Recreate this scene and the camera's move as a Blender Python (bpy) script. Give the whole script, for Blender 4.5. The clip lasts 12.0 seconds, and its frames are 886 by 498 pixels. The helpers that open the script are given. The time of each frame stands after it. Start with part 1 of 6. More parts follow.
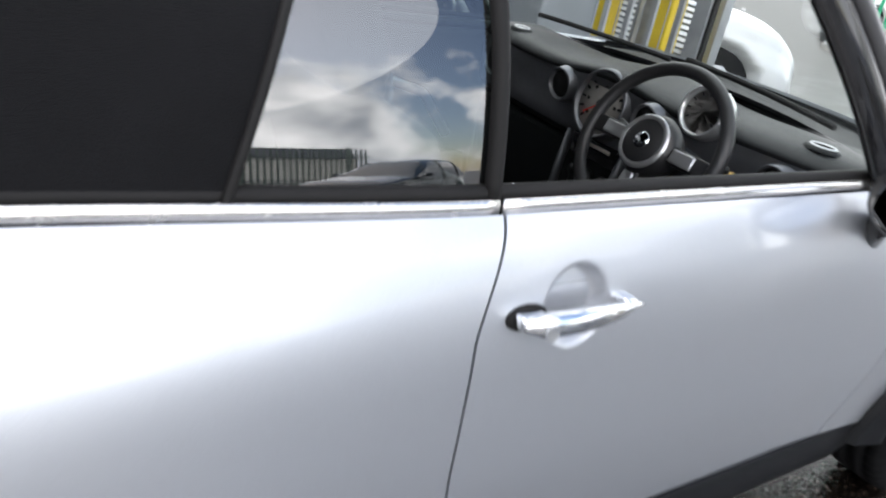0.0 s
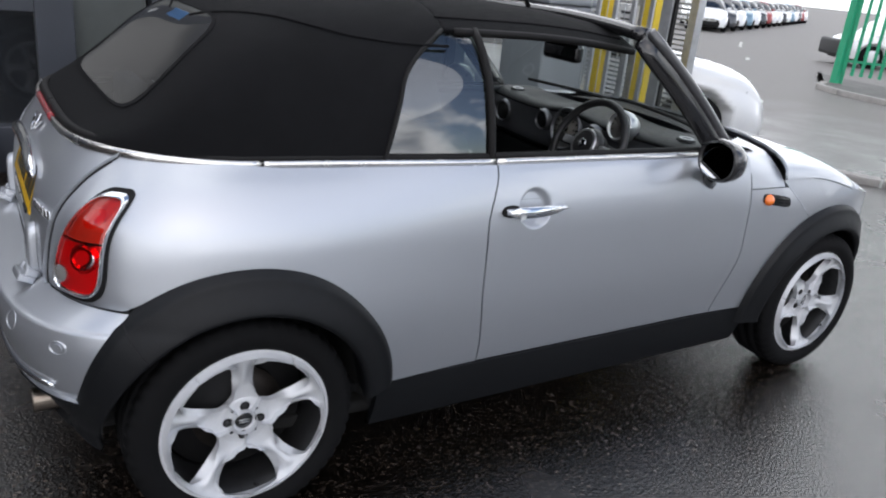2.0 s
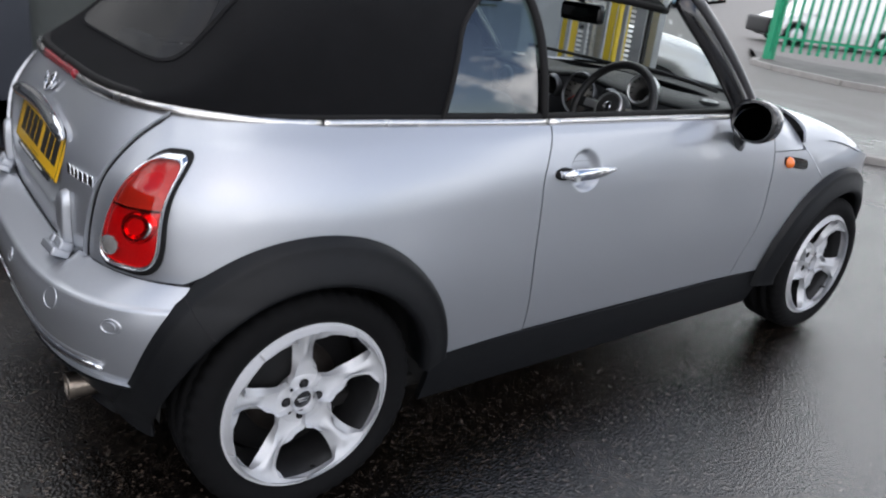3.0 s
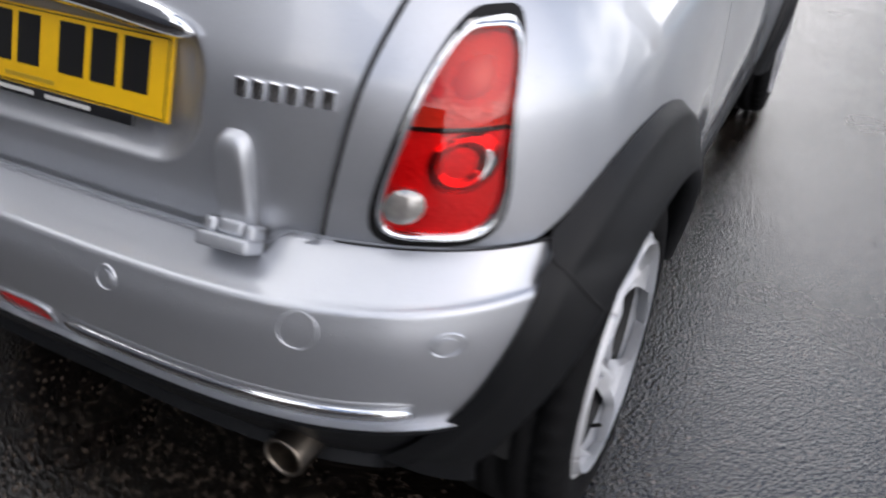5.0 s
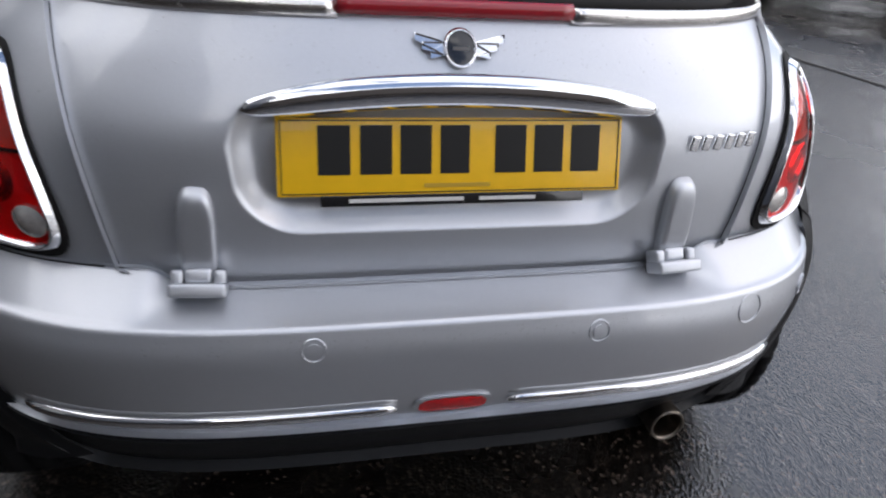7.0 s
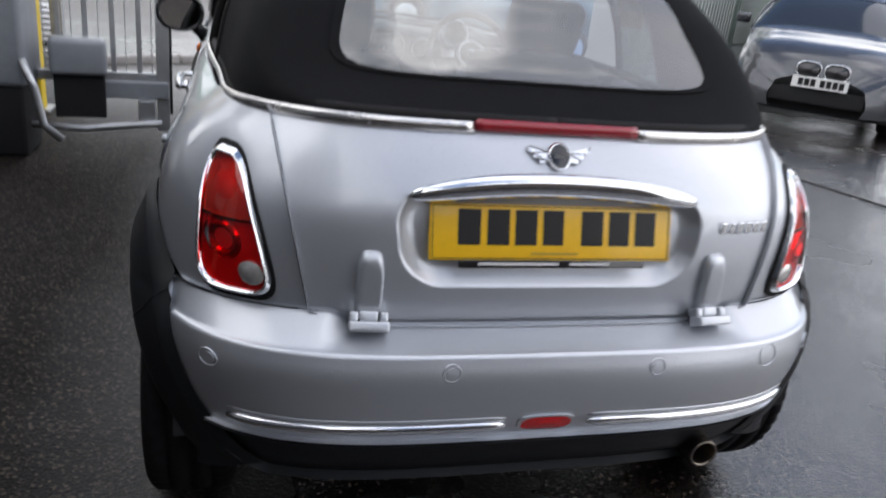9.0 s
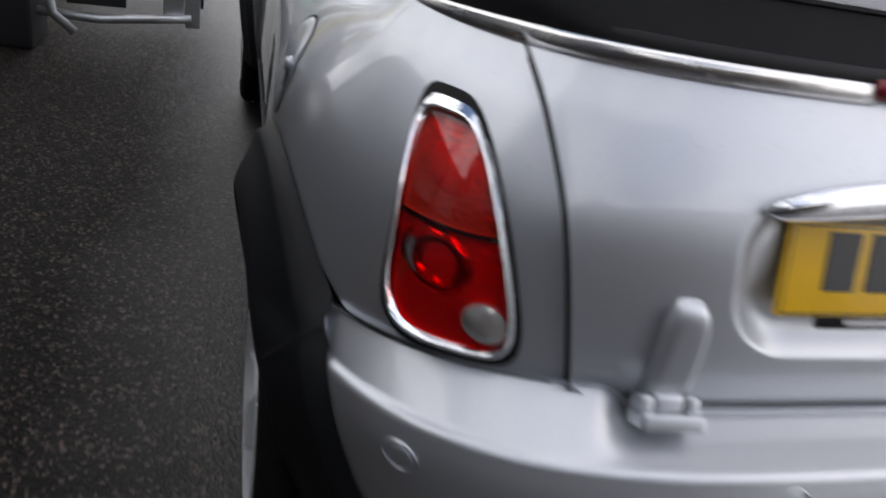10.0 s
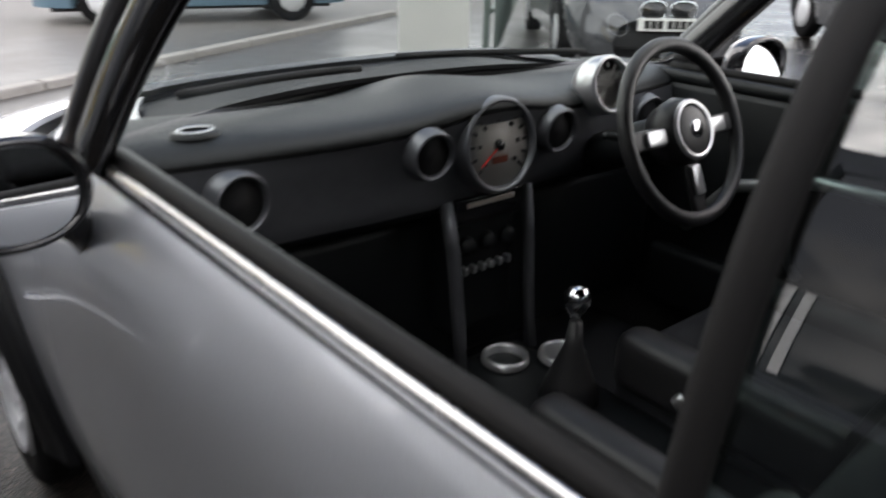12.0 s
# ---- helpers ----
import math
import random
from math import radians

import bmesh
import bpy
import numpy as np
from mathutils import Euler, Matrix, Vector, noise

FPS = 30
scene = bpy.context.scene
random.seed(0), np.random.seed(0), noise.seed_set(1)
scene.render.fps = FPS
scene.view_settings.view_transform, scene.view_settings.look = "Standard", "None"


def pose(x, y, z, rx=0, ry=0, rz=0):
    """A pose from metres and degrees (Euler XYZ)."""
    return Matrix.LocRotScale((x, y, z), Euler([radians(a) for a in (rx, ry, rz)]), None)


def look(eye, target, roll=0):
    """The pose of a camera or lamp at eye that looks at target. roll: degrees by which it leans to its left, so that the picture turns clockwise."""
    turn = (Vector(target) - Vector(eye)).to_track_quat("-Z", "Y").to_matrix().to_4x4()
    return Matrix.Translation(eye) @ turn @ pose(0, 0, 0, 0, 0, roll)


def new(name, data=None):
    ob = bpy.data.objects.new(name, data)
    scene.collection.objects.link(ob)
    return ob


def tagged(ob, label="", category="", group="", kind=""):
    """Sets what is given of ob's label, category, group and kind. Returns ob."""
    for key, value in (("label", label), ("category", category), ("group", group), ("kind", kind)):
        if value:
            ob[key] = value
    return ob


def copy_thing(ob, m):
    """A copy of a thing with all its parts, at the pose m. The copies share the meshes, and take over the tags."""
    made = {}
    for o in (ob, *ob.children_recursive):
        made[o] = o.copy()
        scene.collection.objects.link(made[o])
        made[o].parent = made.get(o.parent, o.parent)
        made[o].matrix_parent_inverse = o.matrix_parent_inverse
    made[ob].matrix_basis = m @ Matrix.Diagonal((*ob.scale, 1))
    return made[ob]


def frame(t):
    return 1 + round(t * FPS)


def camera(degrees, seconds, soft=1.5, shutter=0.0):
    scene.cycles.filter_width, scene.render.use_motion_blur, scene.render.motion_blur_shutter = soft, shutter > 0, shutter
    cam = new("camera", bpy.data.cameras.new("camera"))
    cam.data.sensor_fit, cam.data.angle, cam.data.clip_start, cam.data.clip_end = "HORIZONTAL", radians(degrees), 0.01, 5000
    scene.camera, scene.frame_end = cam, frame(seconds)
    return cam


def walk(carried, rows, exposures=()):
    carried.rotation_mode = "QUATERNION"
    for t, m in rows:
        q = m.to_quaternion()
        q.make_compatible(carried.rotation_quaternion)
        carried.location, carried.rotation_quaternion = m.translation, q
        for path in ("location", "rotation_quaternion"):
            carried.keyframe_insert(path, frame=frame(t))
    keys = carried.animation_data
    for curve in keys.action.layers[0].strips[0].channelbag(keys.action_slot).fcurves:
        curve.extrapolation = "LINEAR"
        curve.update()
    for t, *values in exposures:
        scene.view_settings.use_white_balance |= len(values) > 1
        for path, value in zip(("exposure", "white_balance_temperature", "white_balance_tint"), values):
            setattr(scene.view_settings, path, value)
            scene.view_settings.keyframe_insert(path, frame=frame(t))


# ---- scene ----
cam = camera(59.99, 12.0, soft=2.0, shutter=0.5)


def shot(x, y, z, yaw, pitch, roll):
    """A camera place with its heading, tilt and lean in degrees."""
    ya, pi = radians(yaw), radians(pitch)
    ahead = Vector((-math.sin(ya) * math.cos(pi), math.cos(ya) * math.cos(pi), math.sin(pi)))
    return look((x, y, z), Vector((x, y, z)) + ahead, roll)


# y runs forwards along the car, x to its right, the rear axle stands over the origin
PATH = [
    (0, shot(1.418, 0.158, 1.336, 52.95, -24.73, 11.46)),
    (0.5, shot(1.814, -0.085, 1.380, 56.50, -23.09, 9.21)),
    (1, shot(2.019, -0.293, 1.448, 56.37, -21.78, 8.84)),
    (1.5, shot(2.252, -0.449, 1.533, 56.80, -21.24, 8.07)),
    (2, shot(2.516, -0.559, 1.508, 56.94, -20.09, 5.93)),
    (2.5, shot(2.515, -0.689, 1.396, 55.45, -18.31, 3.82)),
    (2.7, shot(2.439, -0.729, 1.430, 54.70, -19.86, 4.43)),
    (4.3, shot(1.491, -1.098, 1.087, 34.19, -21.96, 12.73)),
    (4.5, shot(1.398, -1.052, 1.159, 34.91, -28.15, 9.21)),
    (5, shot(0.992, -1.116, 1.150, 25.90, -30.61, 2.98)),
    (5.5, shot(0.611, -1.266, 1.147, 12.16, -29.51, 5.34)),
    (6, shot(0.309, -1.419, 1.151, 2.44, -27.56, 6.26)),
    (6.5, shot(-0.005, -1.415, 1.160, -6.52, -27.37, 6.04)),
    (7, shot(-0.293, -1.433, 1.242, -15.75, -28.89, 5.39)),
    (7.2, shot(-0.393, -1.467, 1.246, -18.09, -25.76, 4.27)),
    (8.8, shot(-0.608, -1.845, 1.350, -16.45, -20.02, 5.08)),
    (9, shot(-0.618, -1.764, 1.319, -16.21, -21.01, 6.48)),
    (9.5, shot(-0.768, -1.458, 1.211, -18.77, -24.79, 9.58)),
    (10, shot(-0.872, -1.061, 1.172, -18.34, -27.31, 11.12)),
    (10.5, shot(-0.976, -0.680, 1.158, -18.42, -28.51, 11.19)),
    (11, shot(-1.043, -0.193, 1.177, -26.05, -29.66, 10.96)),
    (11.4, shot(-1.041, 0.189, 1.216, -29.72, -26.41, 6.69)),
    (11.5, shot(-1.027, 0.269, 1.233, -30.01, -26.30, 3.95)),
    (11.8, shot(-1.022, 0.505, 1.272, -35.62, -23.32, 1.25)),
    (12, shot(-0.997, 0.597, 1.299, -39.44, -23.06, 1.19)),
]
EXPOSURE = [(0, 0.75, 6500, 10), (0.3, 0.4, 6500, 10), (0.6, 0.1, 6450, 11), (1.2, -0.04, 6350, 11), (2.5, -0.04, 6350, 11), (4.5, -0.04, 6550, 13),
            (5.5, 0.35, 6600, 13), (6.0, 0.34, 6550, 13), (7.0, 0.08, 6450, 13), (9.0, 0.05, 6400, 12), (9.5, -0.03, 6450, 12), (10.5, -0.3, 6600, 13),
            (11.0, -0.38, 6600, 12), (11.5, 0.33, 6800, 12), (12.0, 0.65, 6800, 12)]
walk(cam, PATH, EXPOSURE)
# ---- sky and light ----
world = bpy.data.worlds.new("world")
scene.world = world
world.use_nodes = True


def build_sky():
    nt = world.node_tree
    nt.nodes.clear()
    out = nt.nodes.new("ShaderNodeOutputWorld")
    bg = nt.nodes.new("ShaderNodeBackground")
    bg.inputs["Strength"].default_value = 0.15
    sky = nt.nodes.new("ShaderNodeTexSky")
    sky.sky_type = "NISHITA"
    sky.sun_disc = False
    sky.sun_elevation = radians(42)
    sky.sun_rotation = radians(106)
    tc = nt.nodes.new("ShaderNodeTexCoord")
    mp = nt.nodes.new("ShaderNodeMapping")
    mp.inputs["Scale"].default_value = (1.5, 1.5, 1.6)
    mp.inputs["Location"].default_value = (0.35, 0.1, 0.0)
    n = nt.nodes.new("ShaderNodeTexNoise")
    n.inputs["Scale"].default_value = 1.7
    n.inputs["Detail"].default_value = 9
    n.inputs["Roughness"].default_value = 0.56
    sep = nt.nodes.new("ShaderNodeSeparateXYZ")
    nt.links.new(tc.outputs["Generated"], sep.inputs[0])
    nt.links.new(tc.outputs["Generated"], mp.inputs[0])
    nt.links.new(mp.outputs[0], n.inputs["Vector"])
    # cloud cover thins towards the zenith
    cover = nt.nodes.new("ShaderNodeMapRange")
    cover.inputs["From Min"].default_value = 0.27
    cover.inputs["From Max"].default_value = 0.56
    cover.inputs["To Min"].default_value = 0.42
    cover.inputs["To Max"].default_value = 0.06
    nt.links.new(sep.outputs["Z"], cover.inputs["Value"])
    # extra cloud added towards -x, out of view, to brighten the left flank
    side_cloud = nt.nodes.new("ShaderNodeMath")
    side_cloud.operation = "MULTIPLY_ADD"
    side_cloud.inputs[1].default_value = -0.30
    nt.links.new(sep.outputs["X"], side_cloud.inputs[0])
    nt.links.new(cover.outputs[0], side_cloud.inputs[2])
    add = nt.nodes.new("ShaderNodeMath")
    nt.links.new(n.outputs["Fac"], add.inputs[0])
    nt.links.new(side_cloud.outputs[0], add.inputs[1])
    ramp = nt.nodes.new("ShaderNodeValToRGB")
    ramp.color_ramp.elements[0].position = 0.52
    ramp.color_ramp.elements[1].position = 0.62
    nt.links.new(add.outputs[0], ramp.inputs[0])
    shade = nt.nodes.new("ShaderNodeTexNoise")
    shade.inputs["Scale"].default_value = 4.5
    shade.inputs["Detail"].default_value = 7
    nt.links.new(mp.outputs[0], shade.inputs["Vector"])
    tone = nt.nodes.new("ShaderNodeValToRGB")
    tone.color_ramp.elements[0].position = 0.34
    tone.color_ramp.elements[0].color = (6.0, 6.4, 7.1, 1)
    tone.color_ramp.elements[1].position = 0.66
    tone.color_ramp.elements[1].color = (19.5, 19.5, 19.6, 1)
    nt.links.new(shade.outputs["Fac"], tone.inputs[0])
    mix = nt.nodes.new("ShaderNodeMixRGB")
    nt.links.new(ramp.outputs[0], mix.inputs["Fac"])
    nt.links.new(sky.outputs[0], mix.inputs[1])
    nt.links.new(tone.outputs[0], mix.inputs[2])
    nt.links.new(mix.outputs[0], bg.inputs[0])
    nt.links.new(bg.outputs[0], out.inputs[0])


build_sky()
sun = new("sun", bpy.data.lights.new("sun", "SUN"))
sun.data.energy = 0.95
sun.data.angle = radians(75)
sun.data.color = (1.0, 0.97, 0.92)
sun.matrix_world = look((6.5, -1.5, 6.3), (0, 0, 0))
scene.view_settings.exposure = 0.0


# ---- materials ----
def mat(name, color, rough=0.5, metal=0.0, vary=0.0, scale=8.0, bump=0.0, bump_scale=60.0, coat=0.0, fleck=0.0,
        rough_vary=0.0, per_piece=0.0, spec=0.5):
    """A surface with its colour, grain at two scales, relief and gloss."""
    m = bpy.data.materials.new(name)
    m.use_nodes = True
    nt = m.node_tree
    b = nt.nodes["Principled BSDF"]
    b.inputs["Base Color"].default_value = (*color, 1)
    b.inputs["Roughness"].default_value = rough
    b.inputs["Metallic"].default_value = metal
    b.inputs["Specular IOR Level"].default_value = spec
    b.inputs["Coat Weight"].default_value = coat
    b.inputs["Coat Roughness"].default_value = 0.04
    tc = nt.nodes.new("ShaderNodeTexCoord")
    if vary or per_piece:
        n1 = nt.nodes.new("ShaderNodeTexNoise")
        n1.inputs["Scale"].default_value = scale
        n1.inputs["Detail"].default_value = 8
        n1.inputs["Roughness"].default_value = 0.65
        nt.links.new(tc.outputs["Object"], n1.inputs["Vector"])
        mr = nt.nodes.new("ShaderNodeMapRange")
        mr.inputs["From Min"].default_value = 0.25
        mr.inputs["From Max"].default_value = 0.75
        mr.inputs["To Min"].default_value = 1 - vary
        mr.inputs["To Max"].default_value = 1 + vary
        nt.links.new(n1.outputs["Fac"], mr.inputs["Value"])
        last = mr.outputs[0]
        if per_piece:
            oi = nt.nodes.new("ShaderNodeObjectInfo")
            pr = nt.nodes.new("ShaderNodeMapRange")
            pr.inputs["To Min"].default_value = 1 - per_piece
            pr.inputs["To Max"].default_value = 1 + per_piece
            nt.links.new(oi.outputs["Random"], pr.inputs["Value"])
            mu = nt.nodes.new("ShaderNodeMath")
            mu.operation = "MULTIPLY"
            nt.links.new(last, mu.inputs[0])
            nt.links.new(pr.outputs[0], mu.inputs[1])
            last = mu.outputs[0]
        sc = nt.nodes.new("ShaderNodeVectorMath")
        sc.operation = "SCALE"
        sc.inputs[0].default_value = color
        nt.links.new(last, sc.inputs["Scale"])
        nt.links.new(sc.outputs[0], b.inputs["Base Color"])
    if rough_vary:
        n3 = nt.nodes.new("ShaderNodeTexNoise")
        n3.inputs["Scale"].default_value = scale * 0.7
        n3.inputs["Detail"].default_value = 6
        nt.links.new(tc.outputs["Object"], n3.inputs["Vector"])
        m3 = nt.nodes.new("ShaderNodeMapRange")
        m3.inputs["From Min"].default_value = 0.3
        m3.inputs["From Max"].default_value = 0.7
        m3.inputs["To Min"].default_value = max(0.02, rough - rough_vary)
        m3.inputs["To Max"].default_value = min(1, rough + rough_vary)
        nt.links.new(n3.outputs["Fac"], m3.inputs["Value"])
        nt.links.new(m3.outputs[0], b.inputs["Roughness"])
    if bump or fleck:
        n2 = nt.nodes.new("ShaderNodeTexNoise")
        n2.inputs["Scale"].default_value = bump_scale
        n2.inputs["Detail"].default_value = 6
        nt.links.new(tc.outputs["Object"], n2.inputs["Vector"])
        bp = nt.nodes.new("ShaderNodeBump")
        bp.inputs["Strength"].default_value = max(bump, fleck)
        bp.inputs["Distance"].default_value = 0.004
        nt.links.new(n2.outputs["Fac"], bp.inputs["Height"])
        nt.links.new(bp.outputs[0], b.inputs["Normal"])
    return m


def glass_mat(name, tint, rough=0.0, sheen=0.08):
    """Thin glazing: clear by transmission with a mirror-like sheen that grows at grazing angles from both sides."""
    m = bpy.data.materials.new(name)
    m.use_nodes = True
    nt = m.node_tree
    nt.nodes.clear()
    out = nt.nodes.new("ShaderNodeOutputMaterial")
    tr = nt.nodes.new("ShaderNodeBsdfTransparent")
    tr.inputs[0].default_value = (*tint, 1)
    gl = nt.nodes.new("ShaderNodeBsdfGlossy")
    gl.inputs["Roughness"].default_value = rough
    lw = nt.nodes.new("ShaderNodeLayerWeight")
    lw.inputs["Blend"].default_value = 0.5
    pw = nt.nodes.new("ShaderNodeMath")
    pw.operation = "POWER"
    pw.inputs[1].default_value = 4.5
    nt.links.new(lw.outputs["Facing"], pw.inputs[0])
    fr = nt.nodes.new("ShaderNodeMapRange")
    fr.inputs["To Min"].default_value = sheen
    fr.inputs["To Max"].default_value = 1.0
    nt.links.new(pw.outputs[0], fr.inputs["Value"])
    mx = nt.nodes.new("ShaderNodeMixShader")
    nt.links.new(fr.outputs[0], mx.inputs[0])
    nt.links.new(tr.outputs[0], mx.inputs[1])
    nt.links.new(gl.outputs[0], mx.inputs[2])
    nt.links.new(mx.outputs[0], out.inputs[0])
    return m


SILVER = mat("silver_paint", (0.53, 0.55, 0.585), 0.44, 0.8, vary=0.16, scale=1000, coat=1.0)
CLADDING = mat("black_cladding", (0.006, 0.0066, 0.0078), 0.5, spec=0.26, vary=0.2, scale=30, bump=0.12, bump_scale=900)
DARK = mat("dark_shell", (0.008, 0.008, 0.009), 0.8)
UNDER = mat("underbody", (0.009, 0.009, 0.009), 0.9, vary=0.3, scale=20)
CHROME = mat("chrome", (0.82, 0.83, 0.85), 0.07, 1.0)
BELT = mat("brushed_bright_trim", (0.76, 0.74, 0.72), 0.25, 1.0, rough_vary=0.03, scale=40)
ALLOY = mat("alloy_silver", (0.68, 0.69, 0.71), 0.45, 0.22, vary=0.06, scale=25, coat=0.5)
TYRE = mat("tyre_rubber", (0.0055, 0.0055, 0.006), 0.8, spec=0.15, vary=0.2, scale=30, bump=0.2, bump_scale=250)
FABRIC = mat("soft_top_canvas", (0.0055, 0.0055, 0.0063), 0.85, vary=0.32, scale=7, bump=0.6, bump_scale=520, spec=0.16)
RUBBER = mat("rubber_seal", (0.009, 0.0085, 0.0085), 0.65, spec=0.22)
GLOSS_BLACK = mat("gloss_black", (0.012, 0.012, 0.013), 0.12, coat=0.5)
PLASTIC = mat("black_dash_plastic", (0.007, 0.0085, 0.0095), 0.46, spec=0.35, vary=0.12, scale=40, bump=0.25, bump_scale=500)
DASH_SILVER = mat("dark_silver_trim", (0.15, 0.155, 0.168), 0.34, 0.6, vary=0.08, scale=30)
SATIN = mat("satin_silver", (0.55, 0.56, 0.57), 0.28, 0.8)
SEAT = mat("black_seat_fabric", (0.011, 0.012, 0.015), 0.85, vary=0.25, scale=60, bump=0.4, bump_scale=400)
LEATHER = mat("black_leather", (0.02, 0.02, 0.021), 0.42, bump=0.2, bump_scale=300)
GLASS = glass_mat("window_glass", (0.36, 0.45, 0.42), sheen=0.20)
SCREEN_GLASS = glass_mat("windscreen_glass", (0.86, 0.91, 0.89))
REAR_GLASS = glass_mat("rear_glass", (0.55, 0.60, 0.64), 0.03, 0.22)
RED = mat("red_lens", (0.58, 0.003, 0.006), 0.22, vary=0.35, scale=45, coat=0.5, bump=0.7, bump_scale=80, spec=0.3)
RED_GLASS = glass_mat("red_lamp_glass", (0.95, 0.016, 0.024), sheen=0.06)
AMBER_GLASS = glass_mat("dark_amber_lamp_glass", (0.70, 0.070, 0.035), sheen=0.07)
AMBER = mat("amber_lens", (0.95, 0.20, 0.02), 0.12, coat=1.0)
CLEAR = mat("clear_lens", (0.45, 0.43, 0.41), 0.12, 0.6, vary=0.3, scale=80, coat=1.0)
MIRROR = mat("mirror_glass", (0.85, 0.87, 0.88), 0.01, 1.0)
YELLOW = mat("plate_yellow", (0.86, 0.50, 0.008), 0.38, vary=0.06, scale=25, coat=0.3)
INK = mat("plate_black", (0.010, 0.010, 0.010), 0.35)
WHITE = mat("white_plastic", (0.78, 0.78, 0.76), 0.4)
STICKER = mat("blue_sticker", (0.03, 0.33, 0.78), 0.45)
PALE_PRINT = mat("pale_print", (0.60, 0.60, 0.58), 0.5)
BARREL = mat("dark_rim_metal", (0.030, 0.030, 0.031), 0.5, 0.5, vary=0.3, scale=20)


def facet_mat():
    """Pressed lamp reflector: bright metal broken into small cushions."""
    m = mat("lamp_reflector", (0.88, 0.86, 0.84), 0.30, 0.45)
    nt = m.node_tree
    tc = nt.nodes.new("ShaderNodeTexCoord")
    vo = nt.nodes.new("ShaderNodeTexVoronoi")
    vo.inputs["Scale"].default_value = 150
    bp = nt.nodes.new("ShaderNodeBump")
    bp.inputs["Strength"].default_value = 0.42
    bp.inputs["Distance"].default_value = 0.003
    nt.links.new(tc.outputs["Object"], vo.inputs["Vector"])
    nt.links.new(vo.outputs["Distance"], bp.inputs["Height"])
    nt.links.new(bp.outputs[0], nt.nodes["Principled BSDF"].inputs["Normal"])
    return m


REFLECTOR = facet_mat()
# ---- mesh helpers ----
def part(name, bm, material, parent=None, label="", smooth=True):
    """Link a bmesh as one mesh object under a thing or a part."""
    me = bpy.data.meshes.new(name)
    bm.to_mesh(me)
    bm.free()
    if smooth:
        for p in me.polygons:
            p.use_smooth = True
    me.materials.append(material)
    ob = new(name, me)
    if parent:
        ob.parent = parent
    if label:
        ob["label"] = label
    return ob


def sharp(ob, angle=35):
    """Keep edges steeper than the angle crisp."""
    lim = radians(angle)
    for e in ob.data.edges:
        e.use_edge_sharp = False
    bm = bmesh.new()
    bm.from_mesh(ob.data)
    for e in bm.edges:
        if len(e.link_faces) == 2 and e.calc_face_angle(0) > lim:
            e.smooth = False
    bm.to_mesh(ob.data)
    bm.free()
    return ob


def spline(*pts):
    """A smooth curve through (x, y) pairs, flat beyond both ends."""
    xs, ys = [p[0] for p in pts], [p[1] for p in pts]
    n = len(xs)
    sl = [(ys[i + 1] - ys[i]) / (xs[i + 1] - xs[i]) for i in range(n - 1)]
    tg = [sl[0]] + [0 if sl[i - 1] * sl[i] <= 0 else (sl[i - 1] + sl[i]) / 2 for i in range(1, n - 1)] + [sl[-1]]

    def f(v):
        if v <= xs[0]:
            return ys[0]
        if v >= xs[-1]:
            return ys[-1]
        i = 0
        while v > xs[i + 1]:
            i += 1
        h = xs[i + 1] - xs[i]
        t = (v - xs[i]) / h
        return ((2 * t**3 - 3 * t**2 + 1) * ys[i] + (t**3 - 2 * t**2 + t) * h * tg[i]
                + (3 * t**2 - 2 * t**3) * ys[i + 1] + (t**3 - t**2) * h * tg[i + 1])
    return f


def step(a, b, v):
    t = min(1, max(0, (v - a) / (b - a)))
    return t * t * (3 - 2 * t)


def lerp(a, b, t):
    return a + (b - a) * t


def grid(fn, nu, nv, lip=0.0, flip=False):
    """A patch of nu x nv cells through fn(s, t), s and t from 0 to 1; lip folds its edge inwards by that much."""
    bm = bmesh.new()
    vs = [[bm.verts.new(fn(i / nu, j / nv)) for j in range(nv + 1)] for i in range(nu + 1)]
    for i in range(nu):
        for j in range(nv):
            q = (vs[i][j], vs[i + 1][j], vs[i + 1][j + 1], vs[i][j + 1])
            bm.faces.new(q[::-1] if flip else q)
    bm.normal_update()
    if lip:
        ring = ([vs[i][0] for i in range(nu)] + [vs[nu][j] for j in range(nv)]
                + [vs[i][nv] for i in range(nu, 0, -1)] + [vs[0][j] for j in range(nv, 0, -1)])
        low = [bm.verts.new(v.co - v.normal * lip) for v in ring]
        for k in range(len(ring)):
            k2 = (k + 1) % len(ring)
            q = (ring[k2], ring[k], low[k], low[k2])
            bm.faces.new(q[::-1] if flip else q)
            bm.edges.get((ring[k], ring[k2])).smooth = False
    return bm


def mirrored(bm):
    """The same shape on the other side of the car."""
    other = bm.copy()
    for v in other.verts:
        v.co.x = -v.co.x
    bmesh.ops.reverse_faces(other, faces=other.faces[:])
    return other


def both(name, bm, material, parent, label=""):
    other = mirrored(bm)
    return part(name, bm, material, parent, label), part(name, other, material, parent, label)


